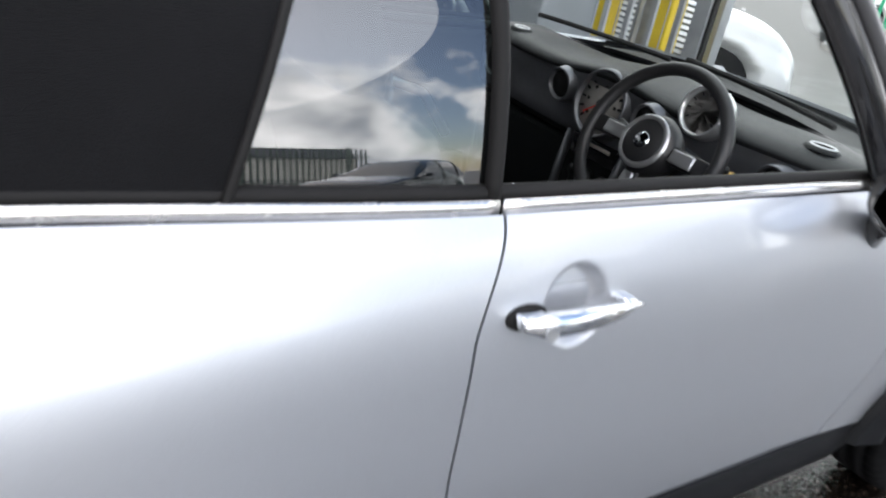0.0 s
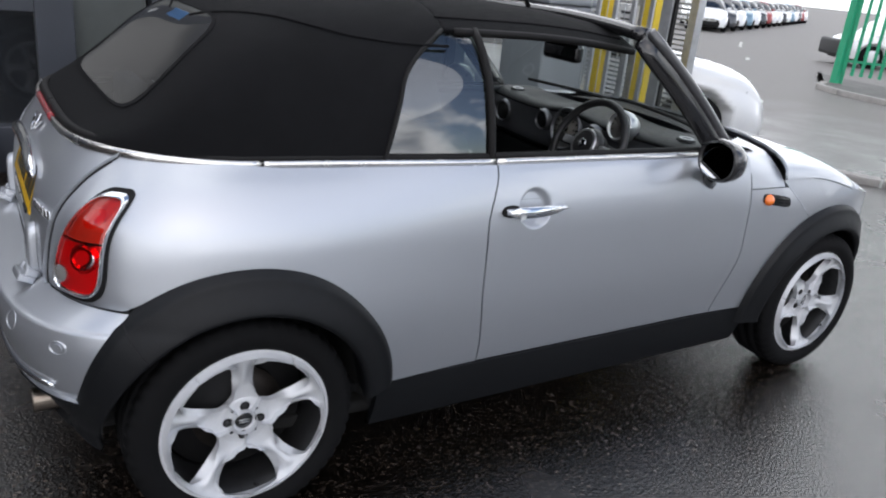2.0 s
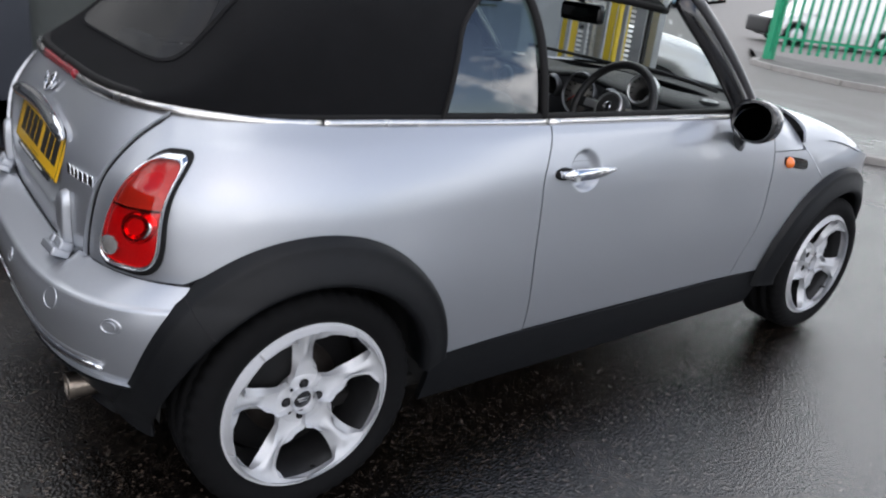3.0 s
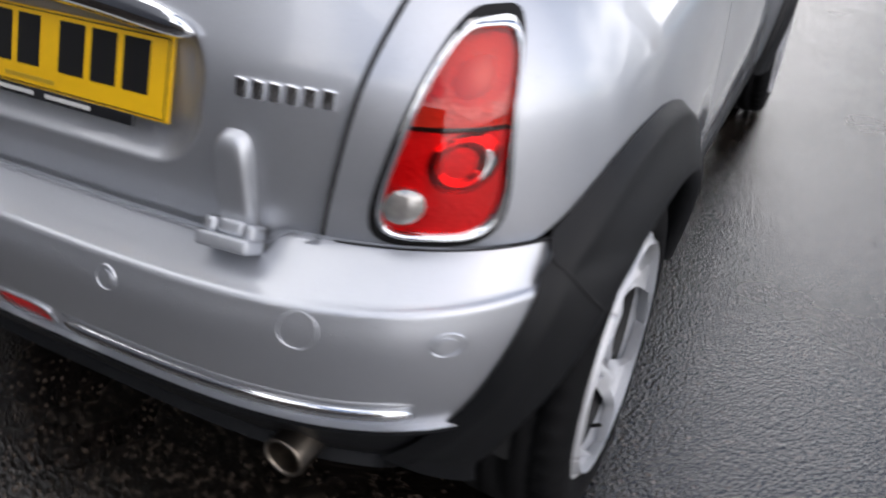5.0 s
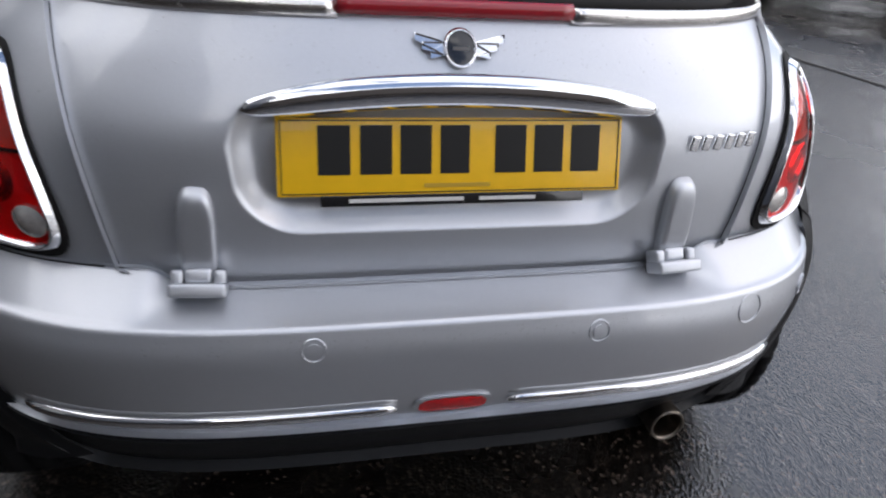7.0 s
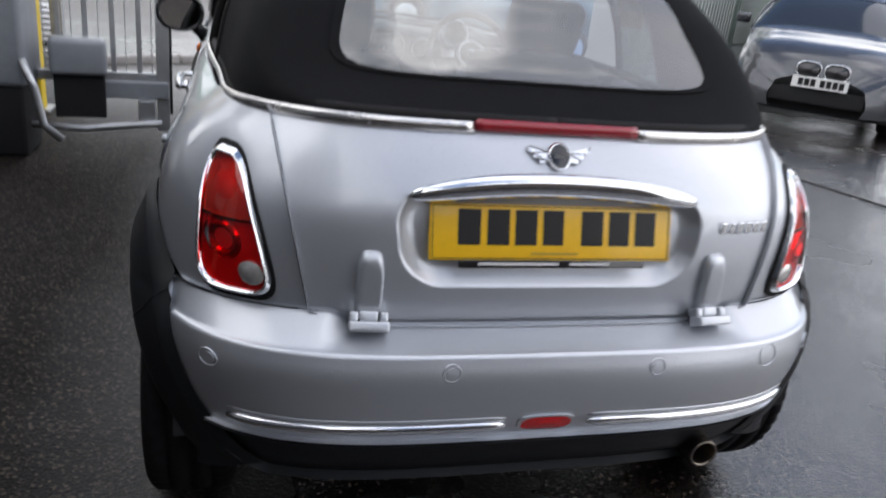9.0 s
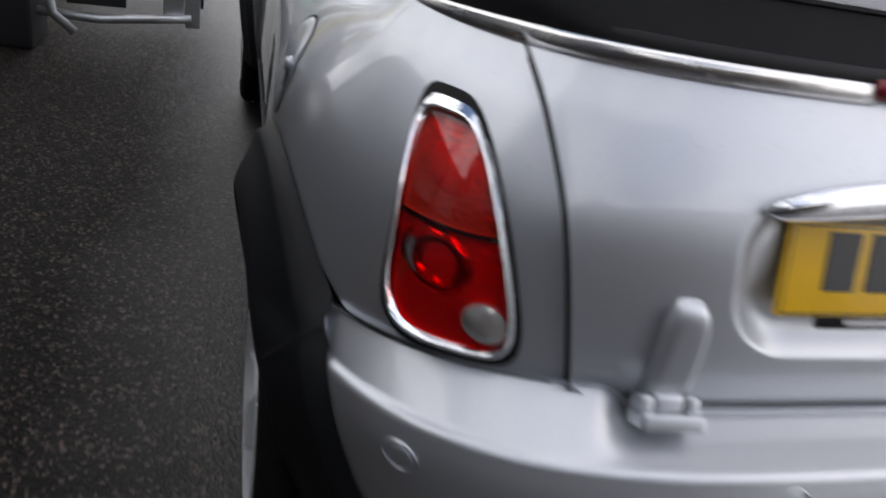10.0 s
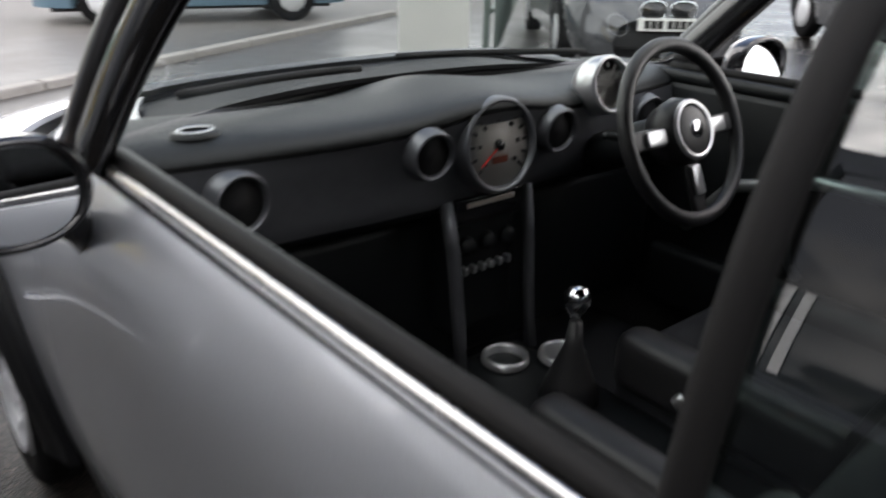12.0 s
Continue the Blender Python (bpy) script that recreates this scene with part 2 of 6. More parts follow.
def lathe(profile, axis="x", n=48, closed=False, caps=True):
    """Turn (radius, along) pairs about an axis through the origin."""
    bm = bmesh.new()
    rings = []
    for r, a in profile:
        ring = []
        for k in range(n):
            c, s = math.cos(2 * math.pi * k / n) * r, math.sin(2 * math.pi * k / n) * r
            ring.append(bm.verts.new({"x": (a, c, s), "y": (s, a, c), "z": (c, s, a)}[axis]))
        rings.append(ring)
    pairs = list(zip(rings, rings[1:])) + ([(rings[-1], rings[0])] if closed else [])
    for a, b in pairs:
        for k in range(n):
            k2 = (k + 1) % n
            bm.faces.new((a[k], a[k2], b[k2], b[k]))
    if caps and not closed:
        if profile[0][0] > 1e-5:
            bm.faces.new(rings[0][::-1])
        if profile[-1][0] > 1e-5:
            bm.faces.new(rings[-1])
    bmesh.ops.remove_doubles(bm, verts=bm.verts[:], dist=1e-5)
    bmesh.ops.recalc_face_normals(bm, faces=bm.faces[:])
    return bm


def box(sx, sy, sz, at=(0, 0, 0), bevel=0.0, turn=None, seg=2):
    bm = bmesh.new()
    bmesh.ops.create_cube(bm, size=1)
    for v in bm.verts:
        v.co = Vector((v.co.x * sx, v.co.y * sy, v.co.z * sz))
    if bevel:
        bmesh.ops.bevel(bm, geom=bm.edges[:], offset=bevel, segments=seg, affect="EDGES", profile=0.6)
    m = Matrix.Translation(at) @ (turn.to_4x4() if turn else Matrix())
    bmesh.ops.transform(bm, matrix=m, verts=bm.verts[:])
    return bm


def join(*bms):
    """Several shapes in one bmesh."""
    out = bms[0]
    for b in bms[1:]:
        me = bpy.data.meshes.new("tmp")
        b.to_mesh(me)
        b.free()
        out.from_mesh(me)
        bpy.data.meshes.remove(me)
    return out


def moved(bm, m):
    bmesh.ops.transform(bm, matrix=m, verts=bm.verts[:])
    return bm


def tube(points, r, n=8, closed=False, flat=1.0, up=(0, 0, 1), cap=True):
    """A bar of radius r (or a list of radii) along points; flat squeezes it across."""
    bm = bmesh.new()
    pts = [Vector(p) for p in points]
    rings = []
    for i, p in enumerate(pts):
        a = pts[i - 1] if (i or closed) else p
        b = pts[(i + 1) % len(pts)] if (i < len(pts) - 1 or closed) else p
        d = (b - a).normalized()
        side = d.cross(Vector(up))
        side = side.normalized() if side.length > 1e-4 else Vector((1, 0, 0))
        top = side.cross(d)
        rr = r[i] if isinstance(r, (list, tuple)) else r
        rings.append([bm.verts.new(p + (side * math.cos(2 * math.pi * k / n) * flat + top * math.sin(2 * math.pi * k / n)) * rr) for k in range(n)])
    for i in range(len(rings) - (0 if closed else 1)):
        a, b = rings[i], rings[(i + 1) % len(rings)]
        for k in range(n):
            k2 = (k + 1) % n
            bm.faces.new((a[k], a[k2], b[k2], b[k]))
    if cap and not closed:
        bm.faces.new(rings[0][::-1])
        bm.faces.new(rings[-1])
    bmesh.ops.recalc_face_normals(bm, faces=bm.faces[:])
    return bm


def text_bm(words, size, depth=0.0, squeeze=1.0, bold=0.0):
    """Lettering of the built-in font as a mesh, centred, in the xz plane, facing -y."""
    cu = bpy.data.curves.new("letters", "FONT")
    cu.body = words
    cu.size = size
    cu.extrude = depth
    cu.offset = bold
    cu.align_x, cu.align_y = "CENTER", "CENTER"
    cu.resolution_u = 3
    ob = bpy.data.objects.new("letters", cu)
    me = ob.to_mesh()
    bm = bmesh.new()
    bm.from_mesh(me)
    ob.to_mesh_clear()
    bpy.data.objects.remove(ob)
    bpy.data.curves.remove(cu)
    bmesh.ops.transform(bm, matrix=Matrix.Rotation(radians(90), 4, "X") @ Matrix.Diagonal((squeeze, 1, 1, 1)), verts=bm.verts[:])
    return bm


# ---- the car's body surface ----
YC, YF, PW = 0.30, 2.30, 4.0
side_w = spline((0.15, 0.715), (0.33, 0.752), (0.45, 0.770), (0.58, 0.779), (0.72, 0.776), (0.80, 0.771), (0.86, 0.761), (0.91, 0.746), (0.95, 0.730), (0.98, 0.713), (1.03, 0.69))
hip = spline((0.2, 0.03), (0.58, 0.035), (0.74, 0.022), (0.85, 0.008), (0.93, -0.018), (1.0, -0.052), (1.05, -0.07))
tail_d = spline((0.55, 0.725), (0.62, 0.741), (0.70, 0.749), (0.78, 0.746), (0.86, 0.733), (0.935, 0.698), (1.01, 0.652))
bump_d = spline((0.22, 0.69), (0.30, 0.765), (0.40, 0.812), (0.46, 0.836), (0.51, 0.848), (0.55, 0.852), (0.585, 0.846), (0.61, 0.832), (0.625, 0.808))


def belt_z(y):
    return 0.987 - 0.0115 * (y - 0.05) + 0.013 * step(0.05, -0.3, y)


def width(y, z):
    w = side_w(z) + hip(z) * (1 - step(0.05, 0.80, y))
    return w + 0.022 * step(1.7, 2.3, y) * step(0.95, 0.75, z)


def xside(y, z, d):
    """Half width at y and z, rounded towards both ends; d(z) is the reach behind YC."""
    w = width(y, z)
    if y < YC:
        return w * max(0, 1 - min(1, (YC - y) / d(z)) ** PW) ** (1 / PW)
    if y > YF:
        return w * max(0, 1 - min(1, (y - YF) / 0.82) ** 2.8) ** (1 / 2.8)
    return w


def rear_pt(th, z, d, out=0.0):
    """A point of the tail at the plan angle th (0: side, pi/2: middle of the tail)."""
    y = YC
    for _ in range(3):
        w = width(y, z) + out
        dd = d(z) + out
        c, s = max(1e-6, math.cos(th)), math.sin(th)
        r = 1 / ((c / w) ** PW + (s / dd) ** PW) ** (1 / PW)
        y = YC - r * s
    return Vector((r * c, y, z))


def rear_at(x, z, d, out=0.0):
    """The tail's surface at x and z."""
    lo, hi = 0.0, math.pi / 2
    ax = abs(x)
    for _ in range(30):
        mid = (lo + hi) / 2
        if rear_pt(mid, z, d, out).x > ax:
            lo = mid
        else:
            hi = mid
    p = rear_pt(lo, z, d, out)
    return Vector((x, p.y, z))


def theta_at(x, z, d):
    lo, hi = 0.0, math.pi / 2
    for _ in range(30):
        mid = (lo + hi) / 2
        if rear_pt(mid, z, d).x > x:
            lo = mid
        else:
            hi = mid
    return lo


def around(l, z, d=tail_d, out=0.0):
    """The right flank: l < 0 turns round the tail's corner, l > 0 is y beyond YC."""
    if l < 0:
        return rear_pt(-l, z, d, out)
    y = YC + l
    return Vector((xside(y, z, d) + out, y, z))


car = tagged(new("convertible_car"), "silver two-door convertible hatchback with black fabric roof, parked on wet asphalt", "car")

HUB_Z, R_ARCH = 0.308, 0.440
DOOR_Y = 0.775


def door_rear(z):
    return DOOR_Y - 0.044 * step(0.975, 0.80, z) + 0.024 * step(0.62, 0.36, z)


def gate_x(z):
    return 0.482 + (z - 0.655) * 0.215


# rear quarter panels
def quarter(s, t):
    c = s
    l0 = lerp(-theta_at(gate_x(0.8) + 0.004, 0.8, tail_d), DOOR_Y - 0.003 - YC, c)
    y0 = around(l0, 0.65).y
    low = 0.657
    if y0 > -0.33:
        dy = min(1, abs(y0) / R_ARCH)
        low = max(0.338 if y0 > 0 else 0.657, 0.302 + R_ARCH * 0.985 * math.sqrt(max(0, 1 - dy * dy)))
    z = lerp(low, belt_z(y0) - 0.006, t)
    l = lerp(-theta_at(gate_x(z) + 0.0015, z, tail_d), door_rear(z) - 0.0025 - YC, c)
    return around(l, z)


both("quarter_panel", grid(quarter, 110, 44, lip=0.012), SILVER, car)


# doors
def door_front(z):
    return 1.925 - 0.07 * step(0.62, 0.34, z)


def door_pt(s, t):
    z = lerp(0.340, belt_z(lerp(DOOR_Y, 1.925, s)) - 0.006, t)
    y = lerp(door_rear(z) + 0.0025, door_front(z) - 0.003, s)
    p = Vector((xside(y, z, tail_d), y, z))
    # thumb hollow behind the handle
    e = math.hypot((y - 0.905) / 0.062, (z - 0.842) / 0.060)
    p.x -= 0.028 * step(1.0, 0.80, e)
    return p


door_r, door_l = both("door", grid(door_pt, 200, 120, lip=0.012), SILVER, car)


# front wings: a small scuttle panel behind the bonnet's slanting shut line, the bonnet's skirt before it
def shut_y(z):
    return lerp(2.30, 2.115, min(1, max(0, (z - 0.70) / 0.16)))


def arch_low(y):
    dy = min(1, abs(y - 2.467) / R_ARCH)
    return max(0.34, 0.302 + R_ARCH * 0.985 * math.sqrt(max(0, 1 - dy * dy)))


def wing(s, t):
    z1 = 0.838
    z = lerp(0.34, z1, t)
    end = shut_y(z) - 0.002
    if z < 0.735:
        end = min(end, 2.467 - math.sqrt(max(0, (R_ARCH - 0.006) ** 2 - max(0, z - 0.302) ** 2)))
    y = lerp(door_front(z) + 0.002, end, s)
    return Vector((xside(y, z, tail_d), y, z))


def wing_top(s, t):
    z = lerp(0.8415, 0.952, t)
    y = lerp(door_front(z) + 0.002 - 0.10 * step(0.89, 0.952, z), 2.118, s)
    return Vector((xside(y, z, tail_d) - (0.018 * t + 0.062 * t * t) * s * s, y, z))


def skirt(s, t):
    y0 = lerp(2.12, 3.0, s)
    top = 0.866 - 0.13 * step(2.25, 3.0, y0)
    low = max(arch_low(y0), 0.70 if y0 < 2.31 else 0.0)
    z = lerp(min(low, top - 0.01), top, t)
    y = max(y0, shut_y(z) + 0.002) if s < 0.25 else y0
    return Vector((xside(y, z, tail_d), y, z))


def scuttle_top(s, t):
    p = wing_top(s, 1.0)
    return Vector((p.x - 0.14 * t, p.y, p.z + 0.023 * t ** 0.8))


both("scuttle_top", grid(scuttle_top, 16, 8, lip=0.008), SILVER, car)
both("front_wing", grid(wing, 24, 40, lip=0.010), SILVER, car)
both("scuttle_panel", grid(wing_top, 16, 10, lip=0.010), SILVER, car)
both("bonnet_skirt", grid(skirt, 70, 18, lip=0.010), SILVER, car)


# bonnet, which wraps over the tops of the wings
def bonnet(s, t):
    y = lerp(2.12, 3.0, t)
    edge_z = 0.866 - 0.13 * step(2.25, 3.0, y)
    crown = spline((1.9, 1.005), (2.2, 0.972), (2.5, 0.92), (2.8, 0.83), (3.05, 0.735))(y)
    a = lerp(-1, 1, s)
    w = xside(y, edge_z, tail_d)
    k = abs(a)
    rise = (1 - k ** 3.2) ** (1 / 2.2)
    cowl = 0.10 * (1 - k * k) * (1 - t)
    return Vector((math.copysign(w * (1 - (1 - k) ** 1.15), a) if k > 0 else 0, y + cowl - 0.14 * k ** 3 * t * t, edge_z + (crown - edge_z) * rise))


part("bonnet", grid(bonnet, 72, 40, lip=0.01, flip=True), SILVER, car)


def cowl_panel(s, t):
    a = lerp(-1, 1, s)
    y = lerp(1.84 + 0.13 * (1 - a * a), 2.16, t)
    return Vector((a * (xside(y, 0.945, tail_d) - 0.02 - 0.115 * t), y, 0.938 + (1 - abs(a) ** 3) * (0.045 + 0.010 * t) - 0.008 * t))


part("cowl_panel", grid(cowl_panel, 40, 10, lip=0.01, flip=True), CLADDING, car, "black plastic grille panel below the windscreen")


def nose(s, t):
    z = lerp(0.25, 0.78, t)
    a = lerp(-1, 1, s)
    y = 3.08 - 0.26 * abs(a) ** 2.6 - 0.08 * step(0.55, 0.8, z)
    return Vector((a * 0.74 * xside(2.9, z, tail_d) / 0.7, y, z))


part("front_bumper", grid(nose, 40, 14, lip=0.02, flip=False), SILVER, car)


# tailgate with its plate recess
def rounded(px, pz, hx, hz, r):
    qx, qz = abs(px) - hx + r, abs(pz) - hz + r
    return math.hypot(max(qx, 0), max(qz, 0)) + min(max(qx, qz), 0) - r


def tailgate(s, t):
    a = lerp(-1, 1, s)
    bottom = 0.628 + 0.028 * step(0.86, 1.0, abs(a))
    top = belt_z(-0.3) + 0.007 - 0.007 * a * a
    z = lerp(bottom, top, t)
    x = a * (gate_x(z) - 0.002)
    p = rear_at(x, z, tail_d)
    sd = rounded(x, z - 0.808, 0.328 - 0.10 * (0.90 - z) * (0.90 - z) * 8, 0.096, 0.075)
    k = min(1.0, max(0.0, -sd / 0.040))
    p.y += 0.028 * (1 - (1 - k) ** 1.9)
    return p


gate = part("tailgate", grid(tailgate, 220, 130, lip=0.012, flip=True), SILVER, car)


# rear bumper
def ledge(x):
    return 0.626 + 0.030 * step(0.435, 0.492, abs(x))


def trim_radius(ps):
    """Outer radius of the rear arch trim, drawn in towards its foot."""
    return R_ARCH + 0.006 + 0.013 * step(radians(35), radians(75), ps) * step(radians(140), radians(105), ps) - 0.038 * step(radians(132), radians(170), ps)


def arch_theta(z):
    """Plan angle at which the tail at height z meets the wheel arch trim."""
    ra = trim_radius(math.pi - math.asin(min(0.95, max(0.0, (z - 0.302) / 0.43)))) - 0.018
    ye = -math.sqrt(max(0.02, ra ** 2 - (z - 0.302) ** 2))
    lo, hi = 0.0, math.pi / 2
    for _ in range(24):
        mid = (lo + hi) / 2
        if rear_pt(mid, z, bump_d).y > ye:
            lo = mid
        else:
            hi = mid
    return lo


def bumper(s, t):
    a = lerp(-1, 1, s)
    th = lerp(arch_theta(lerp(0.405, 0.598, t / 0.6) if t <= 0.6 else lerp(0.598, 0.642, (t - 0.6) / 0.4)), math.pi / 2, 1 - abs(a))
    if t <= 0.6:
        p = rear_pt(th, lerp(0.405, 0.598, t / 0.6), bump_d)
    else:
        k = (t - 0.6) / 0.4
        p0 = rear_pt(th, 0.598, bump_d)
        inner = rear_pt(th, 0.65, tail_d)
        depth = Vector((inner.x - p0.x, inner.y - p0.y, 0))
        rim = 0.012 / max(0.02, depth.length)
        top = ledge(p0.x)
        if k < 0.3:
            g = k / 0.3 * math.pi / 2
            p = p0 + depth * rim * (1 - math.cos(g))
            p.z = 0.598 + 0.011 * math.sin(g)
        else:
            g = (k - 0.3) / 0.7
            p = p0 + depth * lerp(rim, 0.97, g)
            p.z = lerp(0.609, top, g)
    p.x = math.copysign(p.x, a)
    return p


rear_bumper = part("rear_bumper", grid(bumper, 150, 44, lip=0.01, flip=True), SILVER, car, "silver rear bumper with parking sensors")


def valance(s, t):
    a = lerp(-1, 1, s)
    z = lerp(0.275, 0.403, t)
    th = lerp(arch_theta(z), math.pi / 2, 1 - abs(a))
    d = rear_pt(th, z, bump_d, -0.006)
    d.x = math.copysign(d.x, a)
    return d


part("rear_valance", grid(valance, 80, 12, lip=0.02, flip=True), CLADDING, car, "black plastic lower bumper apron")


# sills and wheel arch trims
def sill(s, t):
    y = lerp(0.405, 2.085, s)
    z = lerp(0.165, 0.336, t)
    return Vector((side_w(0.336) + 0.008 - 0.045 * (1 - t) ** 1.6, y, z))


both("sill", grid(sill, 40, 8, lip=0.02), CLADDING, car)


def arch(y0, a0, a1):
    def f(s, t):
        ps = radians(lerp(a0, a1 - (5 * (1 - min(1, t / 0.7)) ** 2 if y0 < 1 else 0), s))
        r = lerp(trim_radius(ps) if y0 < 1 else R_ARCH + 0.006, 0.352, min(1, t / 0.7))
        y, z = y0 + r * math.cos(ps), 0.302 + r * math.sin(ps)
        zz = max(z, 0.30)
        blend = step(0.64, 0.80, z) if y0 < 1 else 1.0
        base = lerp(xside(y, zz, bump_d), xside(y, zz, tail_d), blend)
        foot = lerp(base, xside(y, zz, tail_d), step(0.640, 0.672, z) if y0 < 1 else 1.0)
        dep = step(0, 0.12, t)
        x = lerp(foot, base, dep) + 0.003 + 0.020 * dep + 0.020 * step(0.1, 0.7, t)
        if y0 < 1:
            x += 0.004 * dep * step(radians(125), radians(160), ps)
        if t > 0.7:
            k = (t - 0.7) / 0.3
            x -= 0.10 * k
            r2 = 0.352 - 0.010 * math.sin(math.pi * min(1, k * 2))
            y, z = y0 + r2 * math.cos(ps), 0.302 + r2 * math.sin(ps)
        return Vector((x, y, z))
    return f


both("wheel_arch_trim", grid(arch(0.0, 4, 186), 90, 20, flip=True), CLADDING, car, "black plastic wheel arch trim")
both("trim_joint", tube([arch(0.0, 4, 186)(0.715, 0.72 * k / 12) + Vector((0.0006, -0.0004, 0)) for k in range(13)], 0.0017, 6), DARK, car)
both("wheel_arch_trim", grid(arch(2.467, -8, 184), 90, 20, flip=True), CLADDING, car, "black plastic wheel arch trim")


# dark inner shell behind the shut lines, wheel wells and floor
def shell(s, t):
    y = lerp(-0.36, 2.95, s)
    z = lerp(0.22, 0.955 - 0.15 * step(1.75, 1.95, y) - 0.22 * step(2.1, 2.9, y), t)
    x = xside(y, z, tail_d) - 0.028
    for y0 in (0.0, 2.467):
        if math.hypot(y - y0, z - 0.302) < 0.40:
            x = min(x, 0.52)
    return Vector((max(x, 0.05), y, z))


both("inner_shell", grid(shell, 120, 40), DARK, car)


def tail_shell(s, t):
    a = lerp(-1, 1, s)
    z = lerp(0.3, 0.985, t)
    p = rear_pt(lerp(radians(20), math.pi / 2, 1 - abs(a)), z, tail_d, -0.045)
    p.x = math.copysign(p.x, a)
    return p


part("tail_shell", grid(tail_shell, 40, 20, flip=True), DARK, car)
part("floor_pan", box(1.36, 2.9, 0.04, (0, 1.40, 0.21), 0.01), UNDER, car)


# near-black tubes that paint the shade inside the tail's shut lines
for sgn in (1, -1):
    part("tailgate_gap_shade", tube([rear_at(sgn * gate_x(lerp(0.652, 0.985, k / 30)), lerp(0.652, 0.985, k / 30), tail_d, -0.0005) for k in range(31)], 0.0032, 6), DARK, car)
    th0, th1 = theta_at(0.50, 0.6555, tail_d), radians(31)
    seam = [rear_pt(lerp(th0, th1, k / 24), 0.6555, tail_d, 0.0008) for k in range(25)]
    part("bumper_gap_shade", tube([(sgn * p.x, p.y, p.z) for p in seam], 0.0030, 6), DARK, car)
low_gap = []
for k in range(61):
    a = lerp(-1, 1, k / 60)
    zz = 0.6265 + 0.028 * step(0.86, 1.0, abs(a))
    low_gap.append(rear_at(a * gate_x(zz), zz, tail_d, 0.0008))
part("tailgate_gap_shade", tube(low_gap, 0.0036, 6), DARK, car)


# bright belt line strips
def belt_point(l, up=0.0, out=0.0):
    p = around(l, 1.0, tail_d, out)
    p.z = belt_z(p.y) + up + 0.007 * step(0.25, 1.1, -l)
    w = width(p.y, p.z)
    return p


def belt_strip(l0, l1, n, up, r, out=0.0, flat=0.55):
    return tube([belt_point(lerp(l0, l1, k / n), up, out) for k in range(n + 1)], r, 10, flat=flat)


TH_RED = theta_at(0.171, 1.0, tail_d)
both("belt_trim", belt_strip(-TH_RED, -0.335, 30, -0.002, 0.0135), BELT, car, "bright metal belt line strip")
both("belt_trim", belt_strip(-0.325, DOOR_Y - YC - 0.004, 40, -0.002, 0.0125), BELT, car, "bright metal belt line strip")
both("belt_trim", belt_strip(DOOR_Y - YC + 0.004, 1.70 - YC, 20, -0.002, 0.0125), BELT, car, "bright metal belt line strip")
both("belt_seal", belt_strip(-math.pi / 2, 1.75 - YC, 80, 0.012, 0.012, out=-0.018, flat=1.0), RUBBER, car)
red_pts = [belt_point(-lerp(TH_RED, math.pi / 2, k / 10), 0.004, 0.002) for k in range(11)]
red_pts += [Vector((-p.x, p.y, p.z)) for p in red_pts[-2::-1]]
part("brake_light", tube(red_pts, 0.013, 8, flat=0.7), mat("brake_lens", (0.30, 0.012, 0.02), 0.25, coat=0.6), car, "dark red high-level brake light strip")


# ---- soft top ----
roof_h = spline((-0.36, 1.004), (-0.30, 1.035), (-0.215, 1.088), (-0.12, 1.172), (-0.03, 1.258), (0.06, 1.322), (0.18, 1.366), (0.35, 1.394), (0.60, 1.412), (0.9, 1.414), (1.2, 1.402), (1.42, 1.376))
QR = 4.6


def top_w(y):
    w = xside(y, 1.0, tail_d) - 0.006
    return max(w, 0.02)


def top_pt(y, a, out=0.0):
    """The soft top over the plan line y; a runs from the belt (0) to the ridge (90 degrees)."""
    w, bz = top_w(y), belt_z(y) + 0.007 * step(0.05, -0.3, y)
    h = max(0.004, roof_h(y) - bz)
    c, s = max(0, math.cos(a)), math.sin(a)
    r = 1 / (c ** QR + s ** QR) ** (1 / QR)
    dz = h * r * s
    lean = 0.16 * dz + 0.42 * dz * dz
    return Vector(((w - lean + out) * r * c, y, bz + (h + out) * r * s))


A_RAIL = radians(42.5)


def quarter_edge(z):
    """Rear edge of the side glass."""
    k = (z - 0.99) / 0.375
    return 0.428 + 0.125 * k + 0.16 * max(0, k - 0.55) ** 2 / 0.2


def soft_rear(s, t):
    a = t * math.pi / 2
    y = 0.62
    for _ in range(4):
        z = top_pt(y, a).z
        y = min(0.66, quarter_edge(z)) if a < A_RAIL else 0.66
    y0 = -0.352
    k = s ** 1.5
    return top_pt(lerp(y0, y, k), a)


def soft_front(s, t):
    a = lerp(A_RAIL, math.pi / 2, t)
    return top_pt(lerp(0.66, 1.43, s), a)


def in_rear_glass(c):
    t = (c.y + 0.226) / 0.284
    if t < 0 or t > 1 or c.z < 1.03:
        return False
    return abs(c.x / lerp(0.446, 0.370, t)) ** 5.5 + abs(2 * t - 1) ** 5.5 < 0.97


def build_top():
    a = grid(soft_rear, 110, 80)
    kill = [f for f in a.faces if in_rear_glass(f.calc_center_median())]
    bmesh.ops.delete(a, geom=kill, context="FACES")
    b = grid(soft_front, 50, 50)
    half = join(a, b)
    full = join(half, mirrored(half))
    bmesh.ops.remove_doubles(full, verts=full.verts[:], dist=0.0012)
    return full


top = part("soft_top", build_top(), FABRIC, car, "black canvas folding roof with stitched seams")
sol = top.modifiers.new("thick", "SOLIDIFY")
sol.thickness, sol.offset = 0.012, -1
